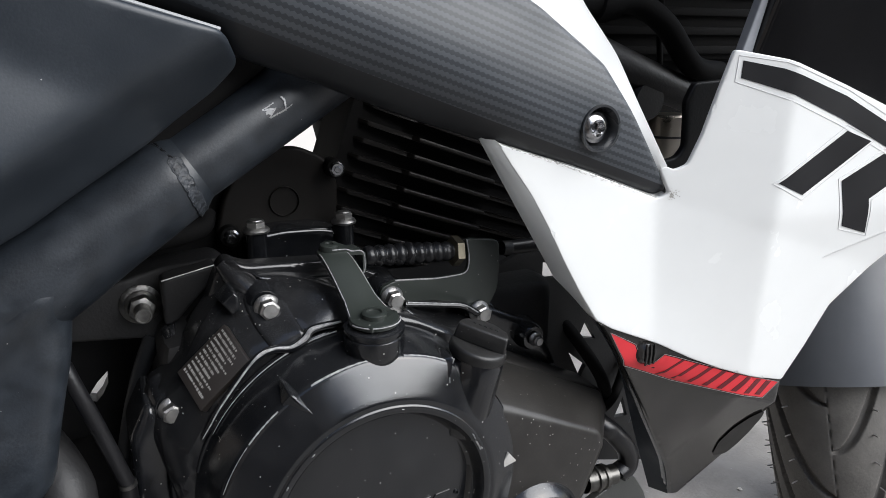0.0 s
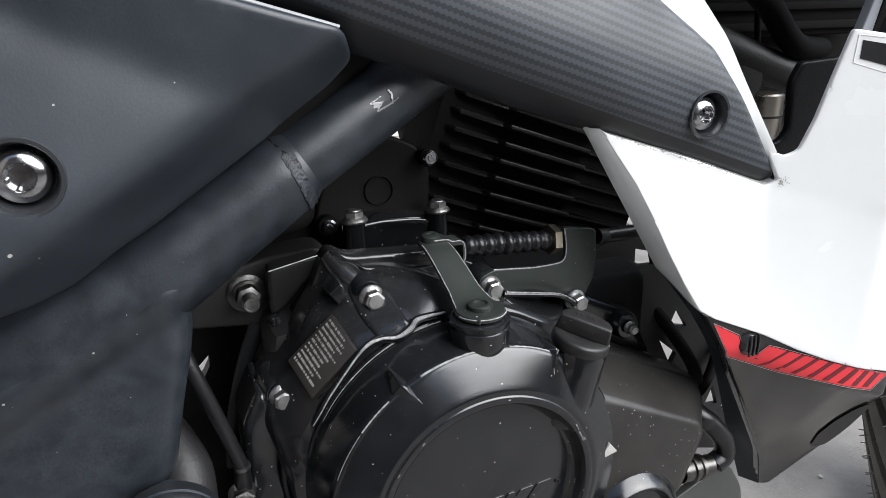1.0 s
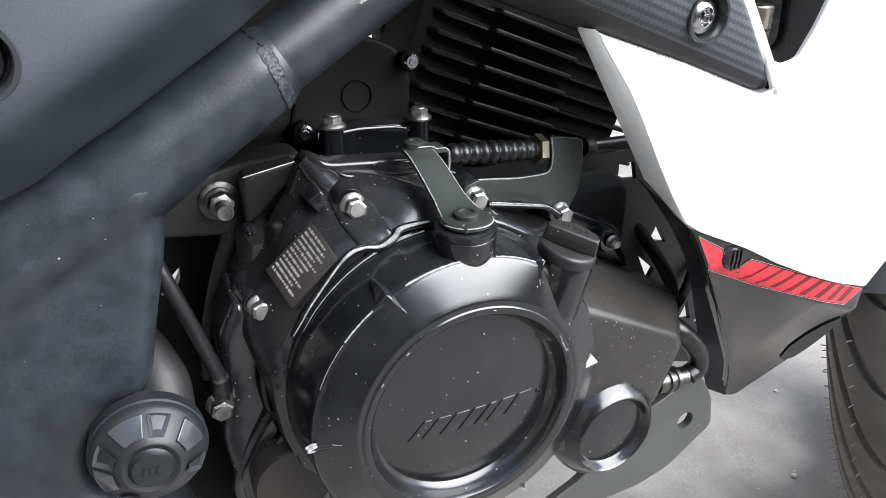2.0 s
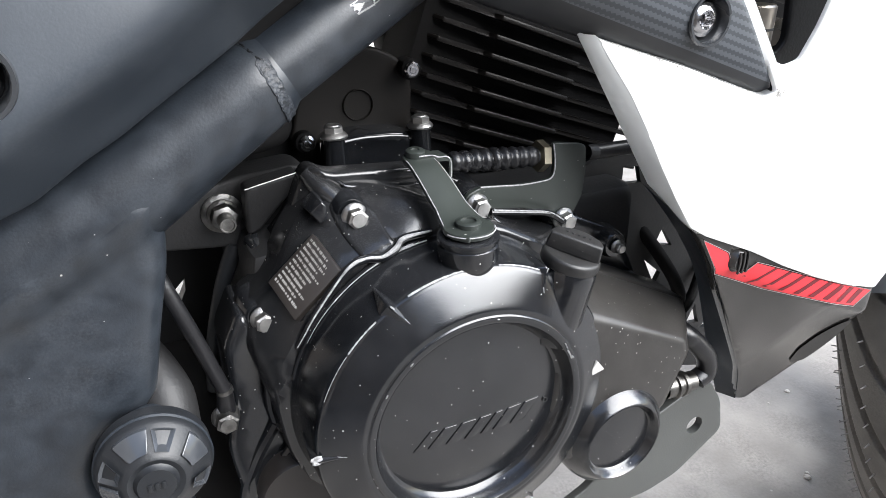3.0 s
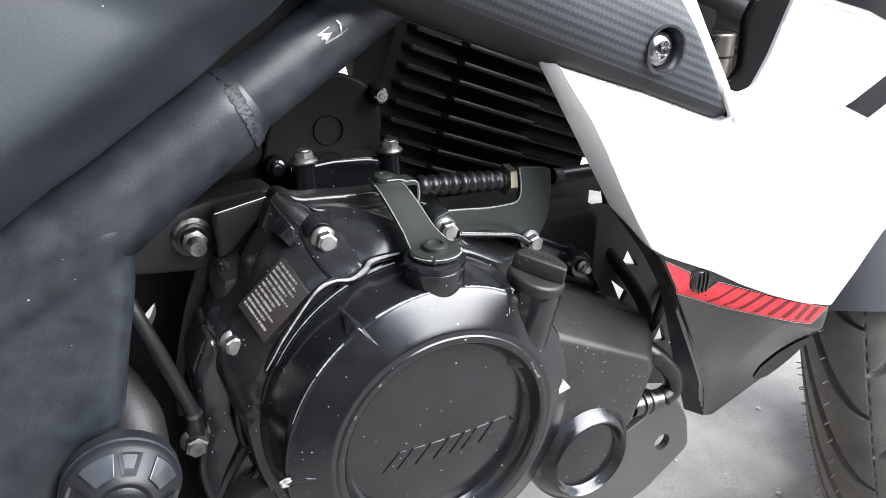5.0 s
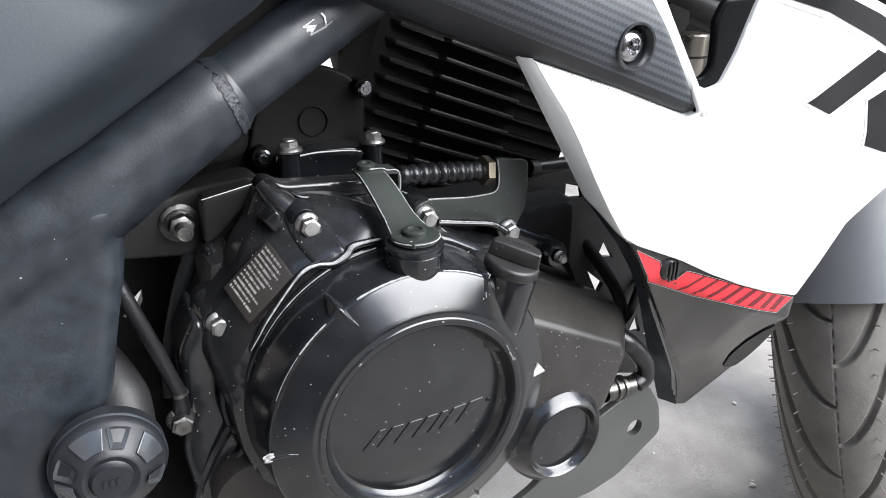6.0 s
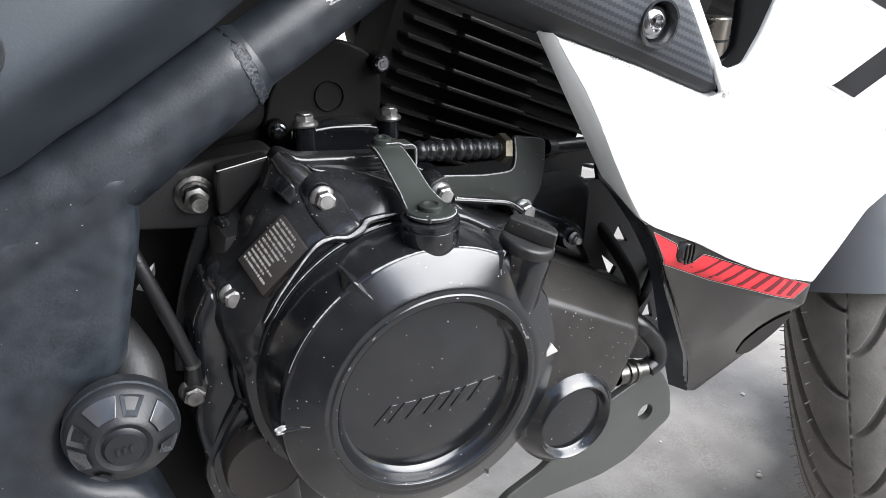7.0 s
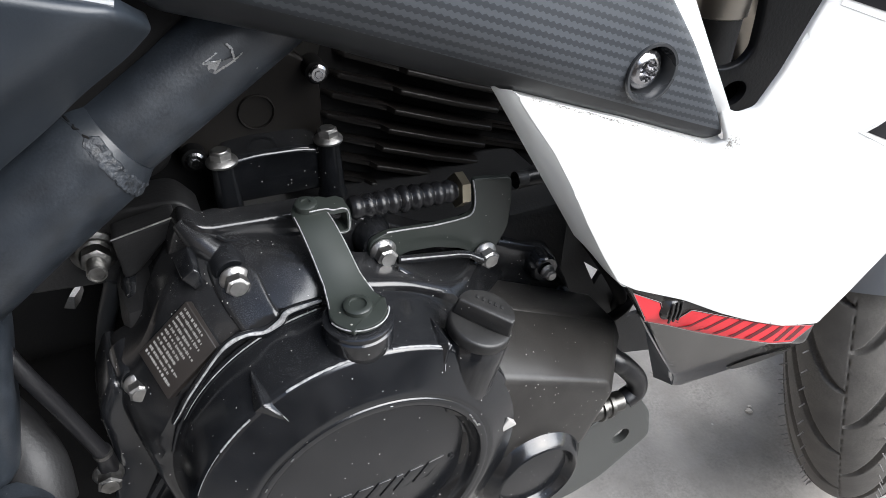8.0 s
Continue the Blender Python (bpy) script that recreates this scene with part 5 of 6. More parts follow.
def outline_tube(outline, grow, fn, parent, material=None):
    c = Vector((sum(p[0] for p in outline), sum(p[1] for p in outline))) / len(outline)
    pts = []
    n = len(outline)
    area = sum(outline[i][0] * outline[(i + 1) % n][1] - outline[(i + 1) % n][0] * outline[i][1] for i in range(n))
    for i in range(n):
        p, a, b = Vector(outline[i]), Vector(outline[i - 1]), Vector(outline[(i + 1) % n])
        t1, t2 = (p - a).normalized(), (b - p).normalized()
        nn = (Vector((t1.y, -t1.x)) + Vector((t2.y, -t2.x)))
        nn = nn.normalized() * (grow if area > 0 else -grow)
        pts.append(tuple(p + nn))
    ring = [Vector((x, fn(x, z) - 0.0001, z)) for x, z in resample(pts, 0.006)]
    bm = bmesh.new()
    tube(bm, ring + [ring[0]], 0.00016, 5, 0)
    return part("decal_edge", bm, material or M_EDGE, parent, "thin grey edge of the clear decal film")


rng = random.Random(8)
bm = bmesh.new()
for k in range(46):
    x, z = 0.1612 + abs(rng.gauss(0, 0.0022)), 0.5040 + rng.gauss(0, 0.0012)
    r = rng.uniform(0.00012, 0.00040)
    ring = [(x + r * rng.uniform(0.5, 1.3) * math.cos(a), z + r * rng.uniform(0.5, 1.3) * math.sin(a)) for a in (0, 1, 2, 3, 4, 5)]
    bm.faces.new([bm.verts.new((u, white_y(u, v) - 0.00012, v)) for u, v in ring])
for k in range(150):
    u = rng.random()
    x = 0.075 + 0.081 * u
    z = 0.5318 - 0.0294 * u - abs(rng.gauss(0, 0.0006))
    r = rng.uniform(0.00010, 0.00028)
    ring = [(x + 2.2 * r * rng.uniform(0.5, 1.3) * math.cos(a), z - 0.36 * 2.2 * r * math.cos(a) + r * rng.uniform(0.5, 1.3) * math.sin(a)) for a in (0, 1, 2, 3, 4, 5)]
    bm.faces.new([bm.verts.new((p, white_y(p, q) - 0.00012, q)) for p, q in ring])
tagged(part("scuff", bm, M_SCUFF, shroud, "grey dirt rubbed into the white paint"), kind="stuff")
outline_tube(D1, 0.0032, white_y, shroud)
outline_tube(D2, 0.0030, white_y, shroud)
outline_tube(D3, 0.0026, white_y, shroud)
decal([(0.2579, 0.4640), (0.320, 0.4790), (0.320, 0.4780), (0.2579, 0.4633)], 0.0008, M_EDGE, shroud, "pinstripe", white_y, "thin grey pinstripe")


def rim_z(x):
    return 0.4348 - (x - 0.1296) * 0.41


def fin_y(x, z):
    return white_y(x, max(z, rim_z(x))) + 0.002 + 0.70 * max(rim_z(x) - 0.016 - z, 0)


FN = [(0.1207, 0.4419), (0.1270, 0.4350), (0.1430, 0.4085), (0.1787, 0.3589), (0.2212, 0.3002), (0.2570, 0.2478), (0.2650, 0.2474), (0.2577, 0.3178), (0.2470, 0.3644), (0.2488, 0.3865), (0.2426, 0.3949), (0.1975, 0.4081), (0.1596, 0.4276)]
bm = bmesh.new()
sheet(bm, rounded(FN, 0.004), fin_y, 0.003, 0.0022, 0.004)
lowfin = part("belly_fin", bm, M_GLOSS, bike, "glossy black pointed lower fairing with a red stripe decal")
# side wall of the fin, turned in towards the engine
bm = bmesh.new()
EA = [(0.1207, 0.4419), (0.1270, 0.4350), (0.1430, 0.4085), (0.1787, 0.3589), (0.2212, 0.3002), (0.2575, 0.2478)]
EA = spline([(x, fin_y(x, z) + 0.001, z) for x, z in EA], 6)
EB = spline([(0.147, 0.020, 0.439), (0.160, 0.020, 0.4250), (0.1825, 0.020, 0.397), (0.204, 0.022, 0.363), (0.2260, 0.024, 0.305), (0.2480, 0.026, 0.250)], 6)
va, vb = [bm.verts.new(p) for p in EA], [bm.verts.new(p) for p in EB]
for i in range(len(va) - 1):
    bm.faces.new((va[i], va[i + 1], vb[i + 1], vb[i]))
bmesh.ops.solidify(bm, geom=list(bm.faces), thickness=0.0025)
part("fin_side_wall", bm, M_PANEL, lowfin, "matte black side wall of the fin")
RED = [(0.1303, 0.4318), (0.1417, 0.4108), (0.1711, 0.3985), (0.1994, 0.3897), (0.2318, 0.3790), (0.2440, 0.3860), (0.1989, 0.4022), (0.1688, 0.4133), (0.1632, 0.4152), (0.1586, 0.4113), (0.1539, 0.4099), (0.1488, 0.4138), (0.1451, 0.4232)]
decal(RED, 0.0010, M_RED, lowfin, "red_stripe", fin_y, "red vinyl stripe with dark slashes")
for i in range(8):
    x = 0.1600 + i * 0.0092
    w, dx = 0.0016 + i * 0.0004, 0.0135 - i * 0.0007

    def low(u):
        return 0.4038 - (u - 0.1600) * 0.322

    def high(u):
        return min(0.4133 - (u - 0.1688) * 0.368, 0.4150)

    decal([(x, low(x) - 0.0004), (x + w, low(x + w) - 0.0004), (x + w + dx, high(x + w + dx)), (x + dx, high(x + dx))], 0.0012, M_DARKRED, lowfin, "stripe_slash", fin_y)
outline_tube(RED, 0.0006, lambda x, z: fin_y(x, z) - 0.001, lowfin, M_REDEDGE)
# Painted reflection: a flat dark lens beside the fin's front edge.
decal(rounded([(0.2480, 0.3095), (0.2395, 0.3285), (0.2372, 0.3455), (0.2393, 0.3580), (0.2440, 0.3640), (0.2480, 0.3560), (0.2535, 0.3370), (0.2562, 0.3225), (0.2570, 0.3100)], 0.004), 0.0012, M_REFLECTION, lowfin, "edge_reflection", fin_y, "dark lens-shaped reflection painted on the fin")
bm = bmesh.new()
lathe(bm, [(0, 0.0032), (0.0050, 0.0026), (0.0070, 0.0), (0.0074, -0.004)], (0.1532, fin_y(0.1532, 0.4178), 0.4175), RIGHT, 24)
for k in (-1, 0, 1):
    tube(bm, [(0.1532 + k * 0.0028, fin_y(0.153, 0.4178) - 0.0030, 0.4115), (0.1532 + k * 0.0028, fin_y(0.153, 0.4178) - 0.0036, 0.4185), (0.1532 + k * 0.0028, fin_y(0.153, 0.4178) - 0.0030, 0.4235)], 0.0007, 6, 3)
part("clip", bm, M_GLOSS, lowfin, "glossy black rounded clip")

# ---- lower right: guard, hose, fittings ----
bm = bmesh.new()
GD = [(0.052, 0.2450), (0.080, 0.2440), (0.107, 0.2450), (0.135, 0.246), (0.158, 0.252), (0.193, 0.275), (0.188, 0.300), (0.176, 0.3185), (0.165, 0.3185), (0.135, 0.306), (0.108, 0.287), (0.088, 0.268), (0.060, 0.2560)]
sheet(bm, rounded(GD, 0.006), lambda x, z: -0.030 - 0.05 * max(0, 0.27 - z), 0.004, 0.001, 0.005, holes=[[(0.1680 + 0.0064 * math.cos(k * 0.3142), 0.2868 + 0.0064 * math.sin(k * 0.3142)) for k in range(20)]])
guard = part("engine_guard", bm, M_GUARD, bike, "dark grey steel engine guard plate with a hole")
bm = bmesh.new()
tube(bm, [(0.135, 0.03, 0.385), (0.148, -0.020, 0.362), (0.158, -0.028, 0.352), (0.168, -0.030, 0.339), (0.170, -0.030, 0.328), (0.163, -0.030, 0.3235)], 0.0062, 16, 8)
hose = part("oil_hose", bm, M_RUBBER, bike, "black rubber oil hose")
bm = bmesh.new()
prof = [(0.0070, -0.004), (0.0070, 0.003), (0.0082, 0.0035), (0.0082, 0.0055), (0.0068, 0.006), (0.0068, 0.009), (0.0078, 0.0095), (0.0078, 0.012), (0.0060, 0.013), (0.0060, 0.020)]
lathe(bm, prof, (0.1390, -0.031, 0.3265), (1.0, 0.03, -0.10), 28)
part("hose_fitting", bm, mat("dark_plated_steel", (0.13, 0.127, 0.120), 0.34, metal=1.0, vary=0.3, large=200), hose, "shiny steel hose fitting")
bm = bmesh.new()
tube(bm, [(0.155, 0.06, 0.42), (0.180, 0.035, 0.380), (0.200, 0.030, 0.345), (0.214, 0.05, 0.31)], 0.0045, 12, 8)
tube(bm, [(0.175, 0.03, 0.322), (0.205, 0.028, 0.335), (0.230, 0.04, 0.365)], 0.0035, 12, 8)
part("frame_stay", bm, M_DEEPBLACK, bike, "black tubular stays")

# ---- front: fork, frame down tube, hose, radiator, black cowl ----
bm = bmesh.new()
tube(bm, [(0.12, 0.06, 0.600), (0.21, 0.06, 0.5665), (0.29, 0.06, 0.540), (0.36, 0.065, 0.522)], [0.0135, 0.0125, 0.0115, 0.011], 20, 6)
lathe(bm, [(0, 0.008), (0.012, 0.008), (0.014, 0.005), (0.014, -0.02)], (0.238, 0.058, 0.541), RIGHT, 24)
down = part("down_tube", bm, M_DARK, bike, "matte black frame down tube")
bm = bmesh.new()
tube(bm, [(0.150, 0.05, 0.604), (0.180, 0.05, 0.6035), (0.202, 0.05, 0.603)], 0.0110, 20, 4)
lathe(bm, [(0.0115, 0), (0.0132, 0.001), (0.0132, 0.010), (0.0115, 0.011)], (0.184, 0.050, 0.6035), (1, 0, -0.02), 24)
tube(bm, [(0.198, 0.05, 0.603), (0.219, 0.05, 0.603), (0.245, 0.05, 0.590), (0.266, 0.05, 0.569), (0.281, 0.052, 0.561), (0.31, 0.06, 0.558)], 0.0078, 18, 6)
tube(bm, [(0.262, 0.07, 0.66), (0.259, 0.07, 0.60), (0.263, 0.07, 0.56)], 0.0022, 10, 6)
part("breather_hose", bm, M_DEEPBLACK, bike, "black rubber breather hose with a clamp")
bm = bmesh.new()
block(bm, (0.150, 0.104, 0.565), (0.42, 0.120, 0.78), 0.003)
rad = part("oil_cooler", bm, M_DEEPBLACK, bike, "black finned oil cooler")
for i in range(15):
    bm = bmesh.new()
    block(bm, (0.152, 0.098, 0.570 + i * 0.0140), (0.418, 0.1035, 0.576 + i * 0.0140), 0.001)
    part("cooler_fin", bm, M_DEEPBLACK, rad)
bm = bmesh.new()
CW = [(0.1965, 0.5700), (0.2124, 0.5660), (0.2524, 0.5530), (0.2832, 0.5420), (0.40, 0.498), (0.48, 0.60), (0.42, 0.72), (0.28, 0.74), (0.2410, 0.720), (0.2065, 0.613)]
sheet(bm, rounded(CW, 0.003), lambda x, z: white_y(x, 0.54) + 0.004 - 0.05 * max(0, z - 0.57), 0.003, 0.002, 0.008)
part("front_cowl", bm, M_COWL, bike, "glossy black upper front cowl")
bm = bmesh.new()
sheet(bm, [(0.1885, 0.570), (0.1965, 0.570), (0.2055, 0.613), (0.2400, 0.720), (0.2370, 0.720), (0.2020, 0.613)], lambda x, z: -0.0610 - 0.05 * max(0, z - 0.57), 0.004, 0.0008, 0.004)
part("cowl_edge", bm, M_FENDER, bike, "pale grey cowl edge")

# ---- front wheel, turned to the left ----
R_T, W_T = 0.296, 0.055
AXLE = Vector((0.633, 0.115, GROUND + 0.289))
WHEEL = Matrix.Translation(AXLE) @ pose(0, 0, 0, -14.4, 0, 31.7)


def groove(a, s):
    """Depth of the tread at a (in turns of the pattern) and s across, -1 to 1: curved grooves that sweep from the shoulders to the middle."""
    v = abs(s)
    deep = 0.0
    if 0.01 < v < 0.86:
        u = (a + 4.7 * v ** 1.8 + (0.5 if s > 0 else 0.0)) % 1.0
        d = min(u, 1 - u) * 0.0744
        slope = 4.7 * 1.8 * v ** 0.8 * 0.0744 / 0.127
        half = 0.0044 * min(1.0, 0.30 + v / 0.22) * (1.0 if v < 0.7 else (0.86 - v) / 0.16)
        d /= math.sqrt(1 + slope ** 2)
        if d < half:
            deep = min(1.0, (half - d) / 0.0016)
    if v < 0.010:
        deep = max(deep, 0.15 + 0.12 * math.sin(a * 39))
    return deep * 0.0048


PITCH, NS = 25, 190
ANGLES = [radians(130 + 140 * i / 640) for i in range(640)] + [radians(270 + 220 * i / 90) for i in range(90)]
NA = len(ANGLES)
verts, faces = [], []
for a in ANGLES:
    for j in range(NS + 1):
        s = -1 + 2 * j / NS
        ang = s * radians(104)
        px, pr = W_T * math.sin(ang), R_T - 0.070 + 0.070 * math.cos(ang)
        dp = groove(a / (2 * math.pi) * PITCH, s)
        px -= dp * math.sin(ang)
        pr -= dp * math.cos(ang)
        verts.append((pr * math.cos(a), px, pr * math.sin(a)))
for i in range(NA):
    for j in range(NS):
        k, m2 = i * (NS + 1) + j, ((i + 1) % NA) * (NS + 1) + j
        faces.append((k, k + 1, m2 + 1, m2))
bm = bmesh.new()
vv = [bm.verts.new(WHEEL @ Vector(v)) for v in verts]
for f in faces:
    bm.faces.new([vv[i] for i in f])
wheel = part("front_tyre", bm, M_TYRE, bike, "worn black front tyre with curved tread grooves", 50)
bm = bmesh.new()
lathe(bm, [(0.232, -0.040), (0.225, -0.044), (0.210, -0.030), (0.205, 0.0), (0.210, 0.030), (0.225, 0.044), (0.232, 0.040)], AXLE, WHEEL.to_3x3() @ Vector((0, 1, 0)), 72)
part("rim", bm, M_PANEL, wheel, "black alloy rim")
for k in range(5):
    bm = bmesh.new()
    a = 2 * math.pi * k / 5 + 0.3
    tube(bm, [WHEEL @ Vector((0.03 * math.cos(a), 0, 0.03 * math.sin(a))), WHEEL @ Vector((0.208 * math.cos(a), 0, 0.208 * math.sin(a)))], [0.02, 0.014], 12, 2)
    part("spoke", bm, M_PANEL, wheel)
bm = bmesh.new()
rng = random.Random(11)
for k in range(204):
    a = radians(120 + 3.9 * (k // 6) + rng.uniform(-0.5, 0.5))
    s = (-1, 1)[k % 2] * (0.92, 0.58, 0.30)[k // 2 % 3] + rng.uniform(-0.015, 0.015)
    ang = s * radians(104)
    p = Vector(((R_T - 0.070 + 0.070 * math.cos(ang)) * math.cos(a), W_T * math.sin(ang), (R_T - 0.070 + 0.070 * math.cos(ang)) * math.sin(a)))
    nn = Vector((math.cos(ang) * math.cos(a), math.sin(ang), math.cos(ang) * math.sin(a)))
    tube(bm, [WHEEL @ p, WHEEL @ (p + nn * 0.0065)], [0.0007, 0.0005], 5, 0)
tagged(part("tyre_vent_hair", bm, mat("pale_rubber_hair", (0.25, 0.24, 0.23), 0.7), wheel, "fine moulding hairs on the tyre"), kind="stuff")

for yy in (-0.117, 0.117):
    bm = bmesh.new()
    tube(bm, [WHEEL @ Vector((0.03 - 0.2 * k, yy, 0.42 * k)) for k in (-0.05, 0.75)], 0.024, 28, 0)
    tube(bm, [WHEEL @ Vector((0.03 - 0.2 * k, yy, 0.42 * k)) for k in (0.70, 1.7)], 0.0185, 28, 0)
    fk = part("fork_leg", bm, M_FORK, bike, "satin metal fork leg")
    bm = bmesh.new()
    tube(bm, [WHEEL @ Vector((0.03 - 0.2 * k, yy, 0.42 * k)) for k in (0.64, 0.66)], 0.0246, 28, 0)
    part("fork_seal", bm, M_RUBBER, fk)
bm = bmesh.new()
grid = []
for i in range(41):
    a = radians(40 + (162.5 - 40) * i / 40)
    row = []
    for j in range(25):
        s = -1 + 2 * j / 24
        ang = s * radians(95)
        rr = R_T + 0.018 - 0.062 + 0.062 * math.cos(ang)
        row.append(bm.verts.new(WHEEL @ Vector((rr * math.cos(a), 0.066 * math.sin(ang), rr * math.sin(a)))))
    grid.append(row)
for i in range(40):
    for j in range(24):
        bm.faces.new((grid[i][j], grid[i][j + 1], grid[i + 1][j + 1], grid[i + 1][j]))
bmesh.ops.solidify(bm, geom=list(bm.faces), thickness=0.003)
part("front_fender", bm, M_FENDER, bike, "silver-grey plastic front fender")

# ---- tank, inner parts, far side of the machine and added light blocks ----
bm = bmesh.new()
hull(bm, [(-0.30, 0.0, 0.615), (0.06, 0.0, 0.60), (0.06, 0.22, 0.60), (-0.30, 0.22, 0.615)], [(-0.28, 0.02, 0.80), (0.20, 0.03, 0.80), (0.20, 0.19, 0.80), (-0.28, 0.19, 0.80)], 0.01)
part("fuel_tank", bm, M_PANEL, bike, "black fuel tank body under the side panels")
bm = bmesh.new()
hull(bm, [(-0.33, 0.0, 0.47), (-0.10, 0.0, 0.515), (-0.02, 0.0, 0.575), (-0.02, 0.0, 0.61), (-0.33, 0.0, 0.63)], [(-0.33, 0.22, 0.45), (-0.10, 0.22, 0.50), (-0.02, 0.22, 0.56), (-0.02, 0.22, 0.61), (-0.33, 0.22, 0.63)], 0.006)
part("air_box", bm, M_DEEPBLACK, bike, "black air box behind the side panel")
bm = bmesh.new()
RP = [(-0.22, 0.26), (-0.06, 0.26), (-0.06, 0.49), (-0.22, 0.49)]
sheet(bm, RP, lambda x, z: 0.14, 0.012, 0.0, 0.008, holes=[[(-0.1109, 0.3786), (-0.1116, 0.3704), (-0.1153, 0.3634), (-0.1196, 0.3587), (-0.1250, 0.3612), (-0.1211, 0.3673), (-0.1175, 0.3722)]])
part("gearbox_wall", bm, M_DARK, bike, "black rear wall of the gearbox")
bm = bmesh.new()
FP = [(0.10, 0.33), (0.20, 0.28), (0.262, 0.262), (0.262, 0.36), (0.21, 0.45), (0.178, 0.462), (0.145, 0.456), (0.10, 0.44)]
HOLES = [[(0.1490, 0.4430), (0.1610, 0.4410), (0.1640, 0.4300), (0.1490, 0.4310)], [(0.1870, 0.3950), (0.1820, 0.3830), (0.1970, 0.3790)], [(0.1740, 0.3735), (0.1900, 0.3600), (0.1855, 0.3510)], [(0.2270, 0.3260), (0.2200, 0.3100), (0.2330, 0.3090)], [(0.2410, 0.3110), (0.2340, 0.3020), (0.2440, 0.3020)]]
sheet(bm, FP, lambda x, z: 0.040, 0.004, 0.0, 0.008, holes=HOLES)
part("front_engine_mount", bm, M_DARK, bike, "black pierced engine mounting plate")
bm = bmesh.new()
IF = [(0.10, 0.62), (0.13, 0.555), (0.22, 0.545), (0.30, 0.520), (0.42, 0.50), (0.55, 0.60), (0.55, 0.85), (0.10, 0.85)]
sheet(bm, IF, lambda x, z: 0.13, 0.006, 0.0, 0.02)
part("inner_fairing", bm, M_DEEPBLACK, bike, "black inner fairing")

bm = bmesh.new()
block(bm, (-0.34, 0.060, 0.225), (-0.099, 0.120, 0.352), 0.012)
part("swingarm", bm, M_DEEPBLACK, bike, "black steel swingarm root")

bm = bmesh.new()
block(bm, (-0.150, 0.096, 0.425), (-0.025, 0.130, 0.545), 0.004)
part("frame_crossmember", bm, M_DEEPBLACK, bike, "black frame crossmember behind the tube")
bm = bmesh.new()
tube(bm, [(-0.100, 0.066, 0.477), (-0.078, 0.064, 0.481), (-0.056, 0.066, 0.484), (-0.050, 0.070, 0.492)], [0.0065, 0.0070, 0.0060, 0.0040], 18, 6)
part("starter_lead", bm, M_DEEPBLACK, bike, "thick black rubber-sleeved lead")

bm = bmesh.new()
NP = [(0.176, 0.500), (0.184, 0.5225), (0.190, 0.5160), (0.197, 0.5118), (0.206, 0.5105), (0.215, 0.5120), (0.2205, 0.5180), (0.2195, 0.5340), (0.2180, 0.5450), (0.224, 0.5560), (0.300, 0.560), (0.300, 0.485), (0.230, 0.475)]
OVAL = [(0.2140 + 0.0088 * math.cos(radians(a)), 0.4965 + 0.0066 * math.sin(radians(a))) for a in range(0, 360, 20)]
sheet(bm, rounded(NP, 0.003), lambda x, z: -0.002 + 0.2 * max(0.20 - x, 0), 0.003, 0.0015, 0.004, holes=[OVAL])
inner = part("inner_cowl", bm, M_DARK, bike, "black inner cowl with an oval air duct")
bm = bmesh.new()
ring_a, ring_b = [bm.verts.new((x, -0.0005, z)) for x, z in OVAL], [bm.verts.new((x + 0.006, 0.030, z)) for x, z in OVAL]
for k in range(len(OVAL)):
    bm.faces.new((ring_a[k], ring_a[k - 1], ring_b[k - 1], ring_b[k]))
bm.faces.new(ring_b)
part("air_duct", bm, M_DEEPBLACK, inner, "dark oval duct")
bm = bmesh.new()
lathe(bm, [(0.0, -0.060), (0.0185, -0.060), (0.0185, 0.0), (0.0, 0.001)], (0.324, 0.125, 0.4860), (0.02, 0, 1), 36)
holder = part("canister_holder", bm, M_DARK, bike, "black holder under the metal canister")
bm = bmesh.new()
lathe(bm, [(0.0, 0.0), (0.0195, 0.0), (0.0210, 0.0012), (0.0210, 0.0180), (0.0212, 0.0182), (0.0212, 0.0345), (0.0200, 0.0360), (0.0, 0.0365)], (0.324, 0.125, 0.4862), (0.02, 0, 1), 48)
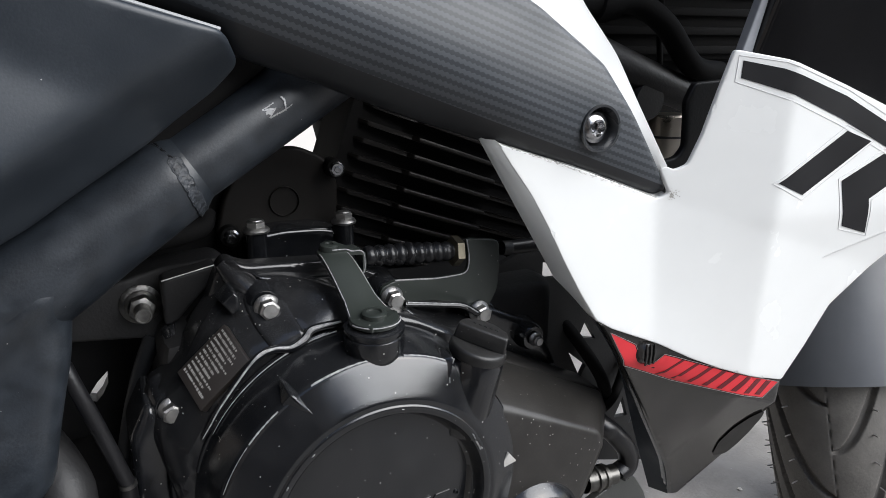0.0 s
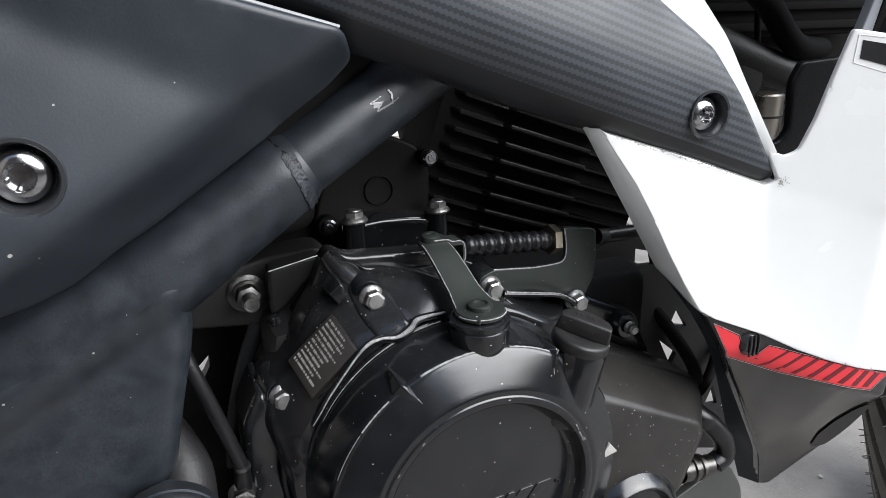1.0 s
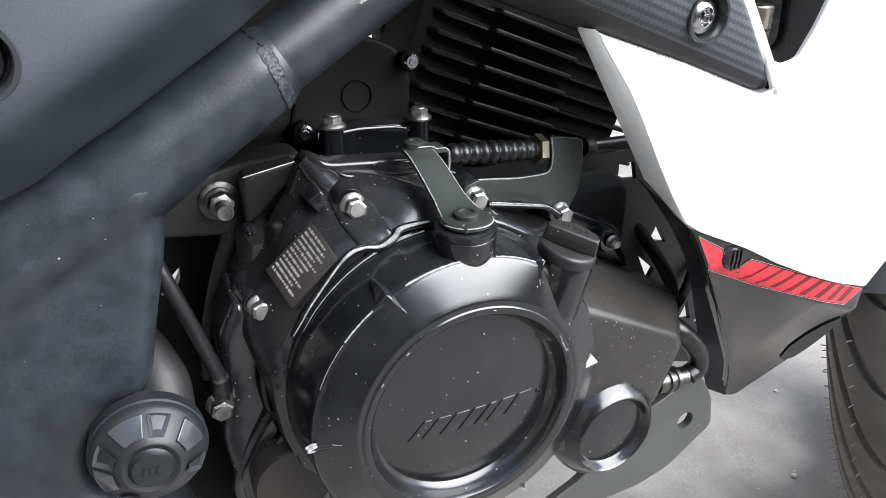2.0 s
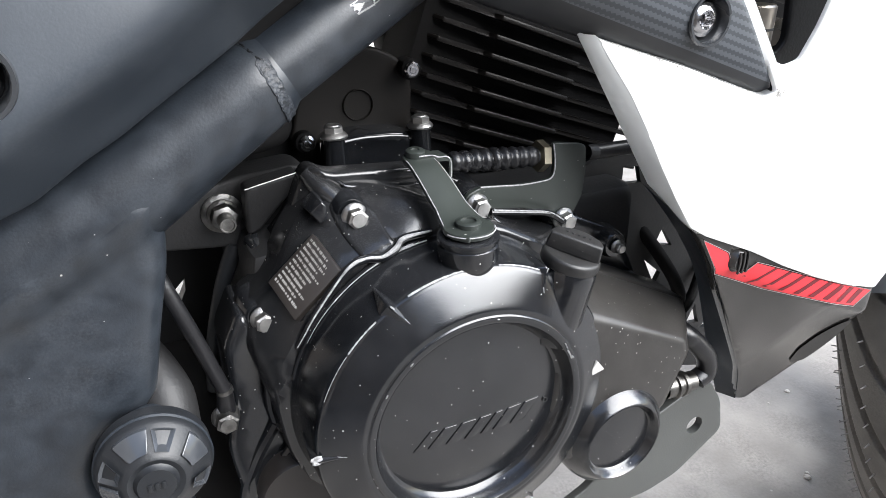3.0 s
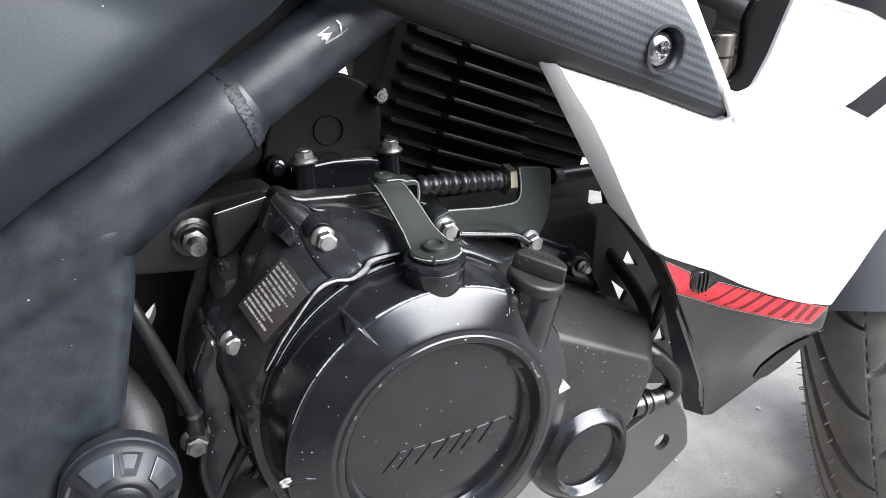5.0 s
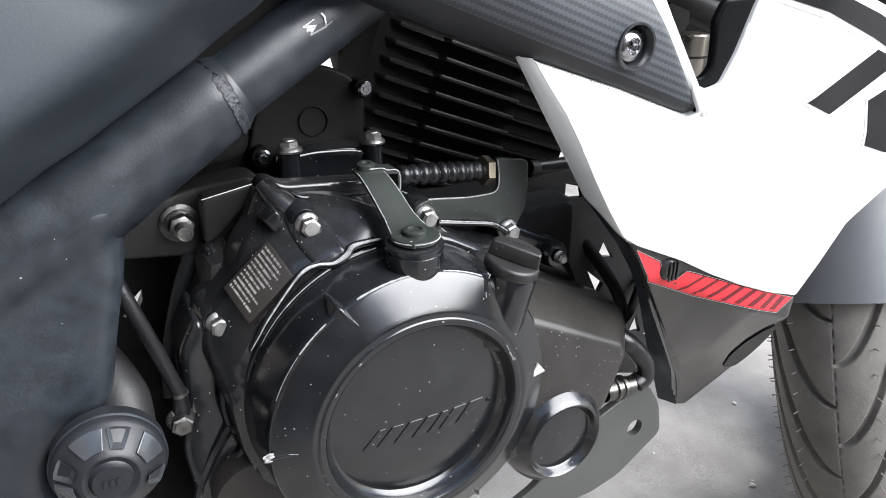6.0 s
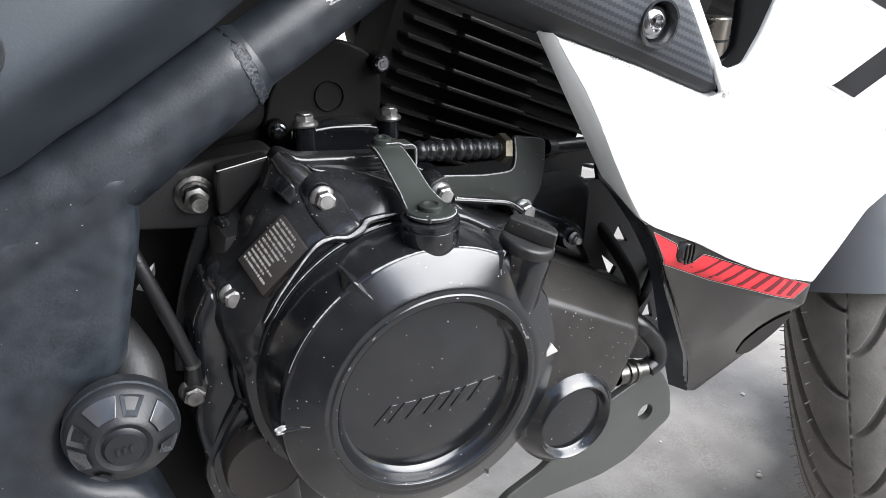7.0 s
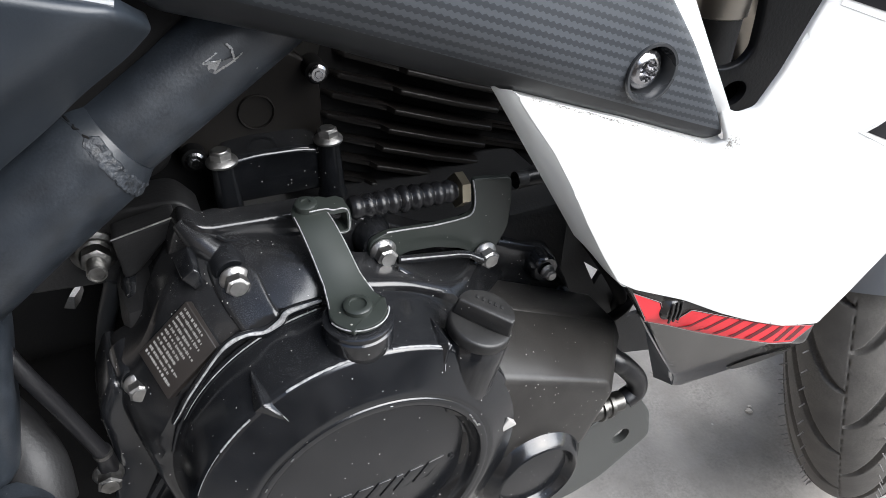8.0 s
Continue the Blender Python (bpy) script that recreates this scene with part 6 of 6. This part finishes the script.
can = part("canister", bm, M_FORK, bike, "tan brushed metal canister with a dark band", 30)
bm = bmesh.new()
lathe(bm, [(0.0209, 0.0172), (0.0214, 0.0175), (0.0214, 0.0192), (0.0209, 0.0195)], (0.324, 0.125, 0.4862), (0.02, 0, 1), 48)
part("band", bm, M_DARK, can, "dark band")

# Dark block added above the fins to shut out light from behind.
bm = bmesh.new()
hull(bm, [(0.040, 0.095, 0.535), (0.200, 0.095, 0.480), (0.225, 0.095, 0.535), (0.070, 0.095, 0.600)], [(0.040, 0.20, 0.535), (0.200, 0.20, 0.480), (0.225, 0.20, 0.535), (0.070, 0.20, 0.600)], 0.004)
part("fin_shade_block", bm, M_DEEPBLACK, bike, "black block added to keep light off the cylinder fins")

# Unseen block added to stop sky light from the far side.
bm = bmesh.new()
block(bm, (-0.330, 0.225, 0.545), (0.180, 0.245, 0.800), 0.006)
part("far_light_block", bm, M_PANEL, bike, "unseen black block added to keep far-side light off the cylinder")

# Slab above the view, added to keep the notch interior dark.
bm = bmesh.new()
block(bm, (0.120, -0.030, 0.700), (0.480, 0.240, 0.730), 0.006)
part("sky_block", bm, M_DEEPBLACK, bike, "unseen black slab added to block sky light behind the shroud")

# Dark sheet added far behind the notch to darken what shows through.
bm = bmesh.new()
sheet(bm, rounded([(0.350, 0.330), (0.375, 0.400), (0.500, 0.404), (0.560, 0.400), (0.590, 0.330)], 0.006), lambda x, z: 0.250, 0.004, 0.001, 0.01)
part("notch_dark_sheet", bm, M_DEEPBLACK, bike, "dark sheet added to darken the view through the notch")

# small stones and chips on the concrete
for x, y, s in ((0.680, 0.265, 0.0036), (0.6335, 0.257, 0.0016), (0.488, 0.234, 0.0022), (0.557, 0.128, 0.0046), (0.5635, 0.1335, 0.0026)):
    bm = bmesh.new()
    bmesh.ops.create_icosphere(bm, subdivisions=2, radius=s)
    for v in bm.verts:
        v.co *= 1 + 0.35 * noise.noise(v.co * 400 + Vector((x * 50, y * 50, 0)))
        v.co.z *= 0.5
    for v in bm.verts:
        v.co += Vector((x, y, GROUND + s * 0.42))
    tagged(part("pebble", bm, mat("pale_stone", (0.5, 0.47, 0.43), 0.8, bump=0.4), None, "small pale stone chip lying on concrete"), category="pebble", group="stone chips on the ground")
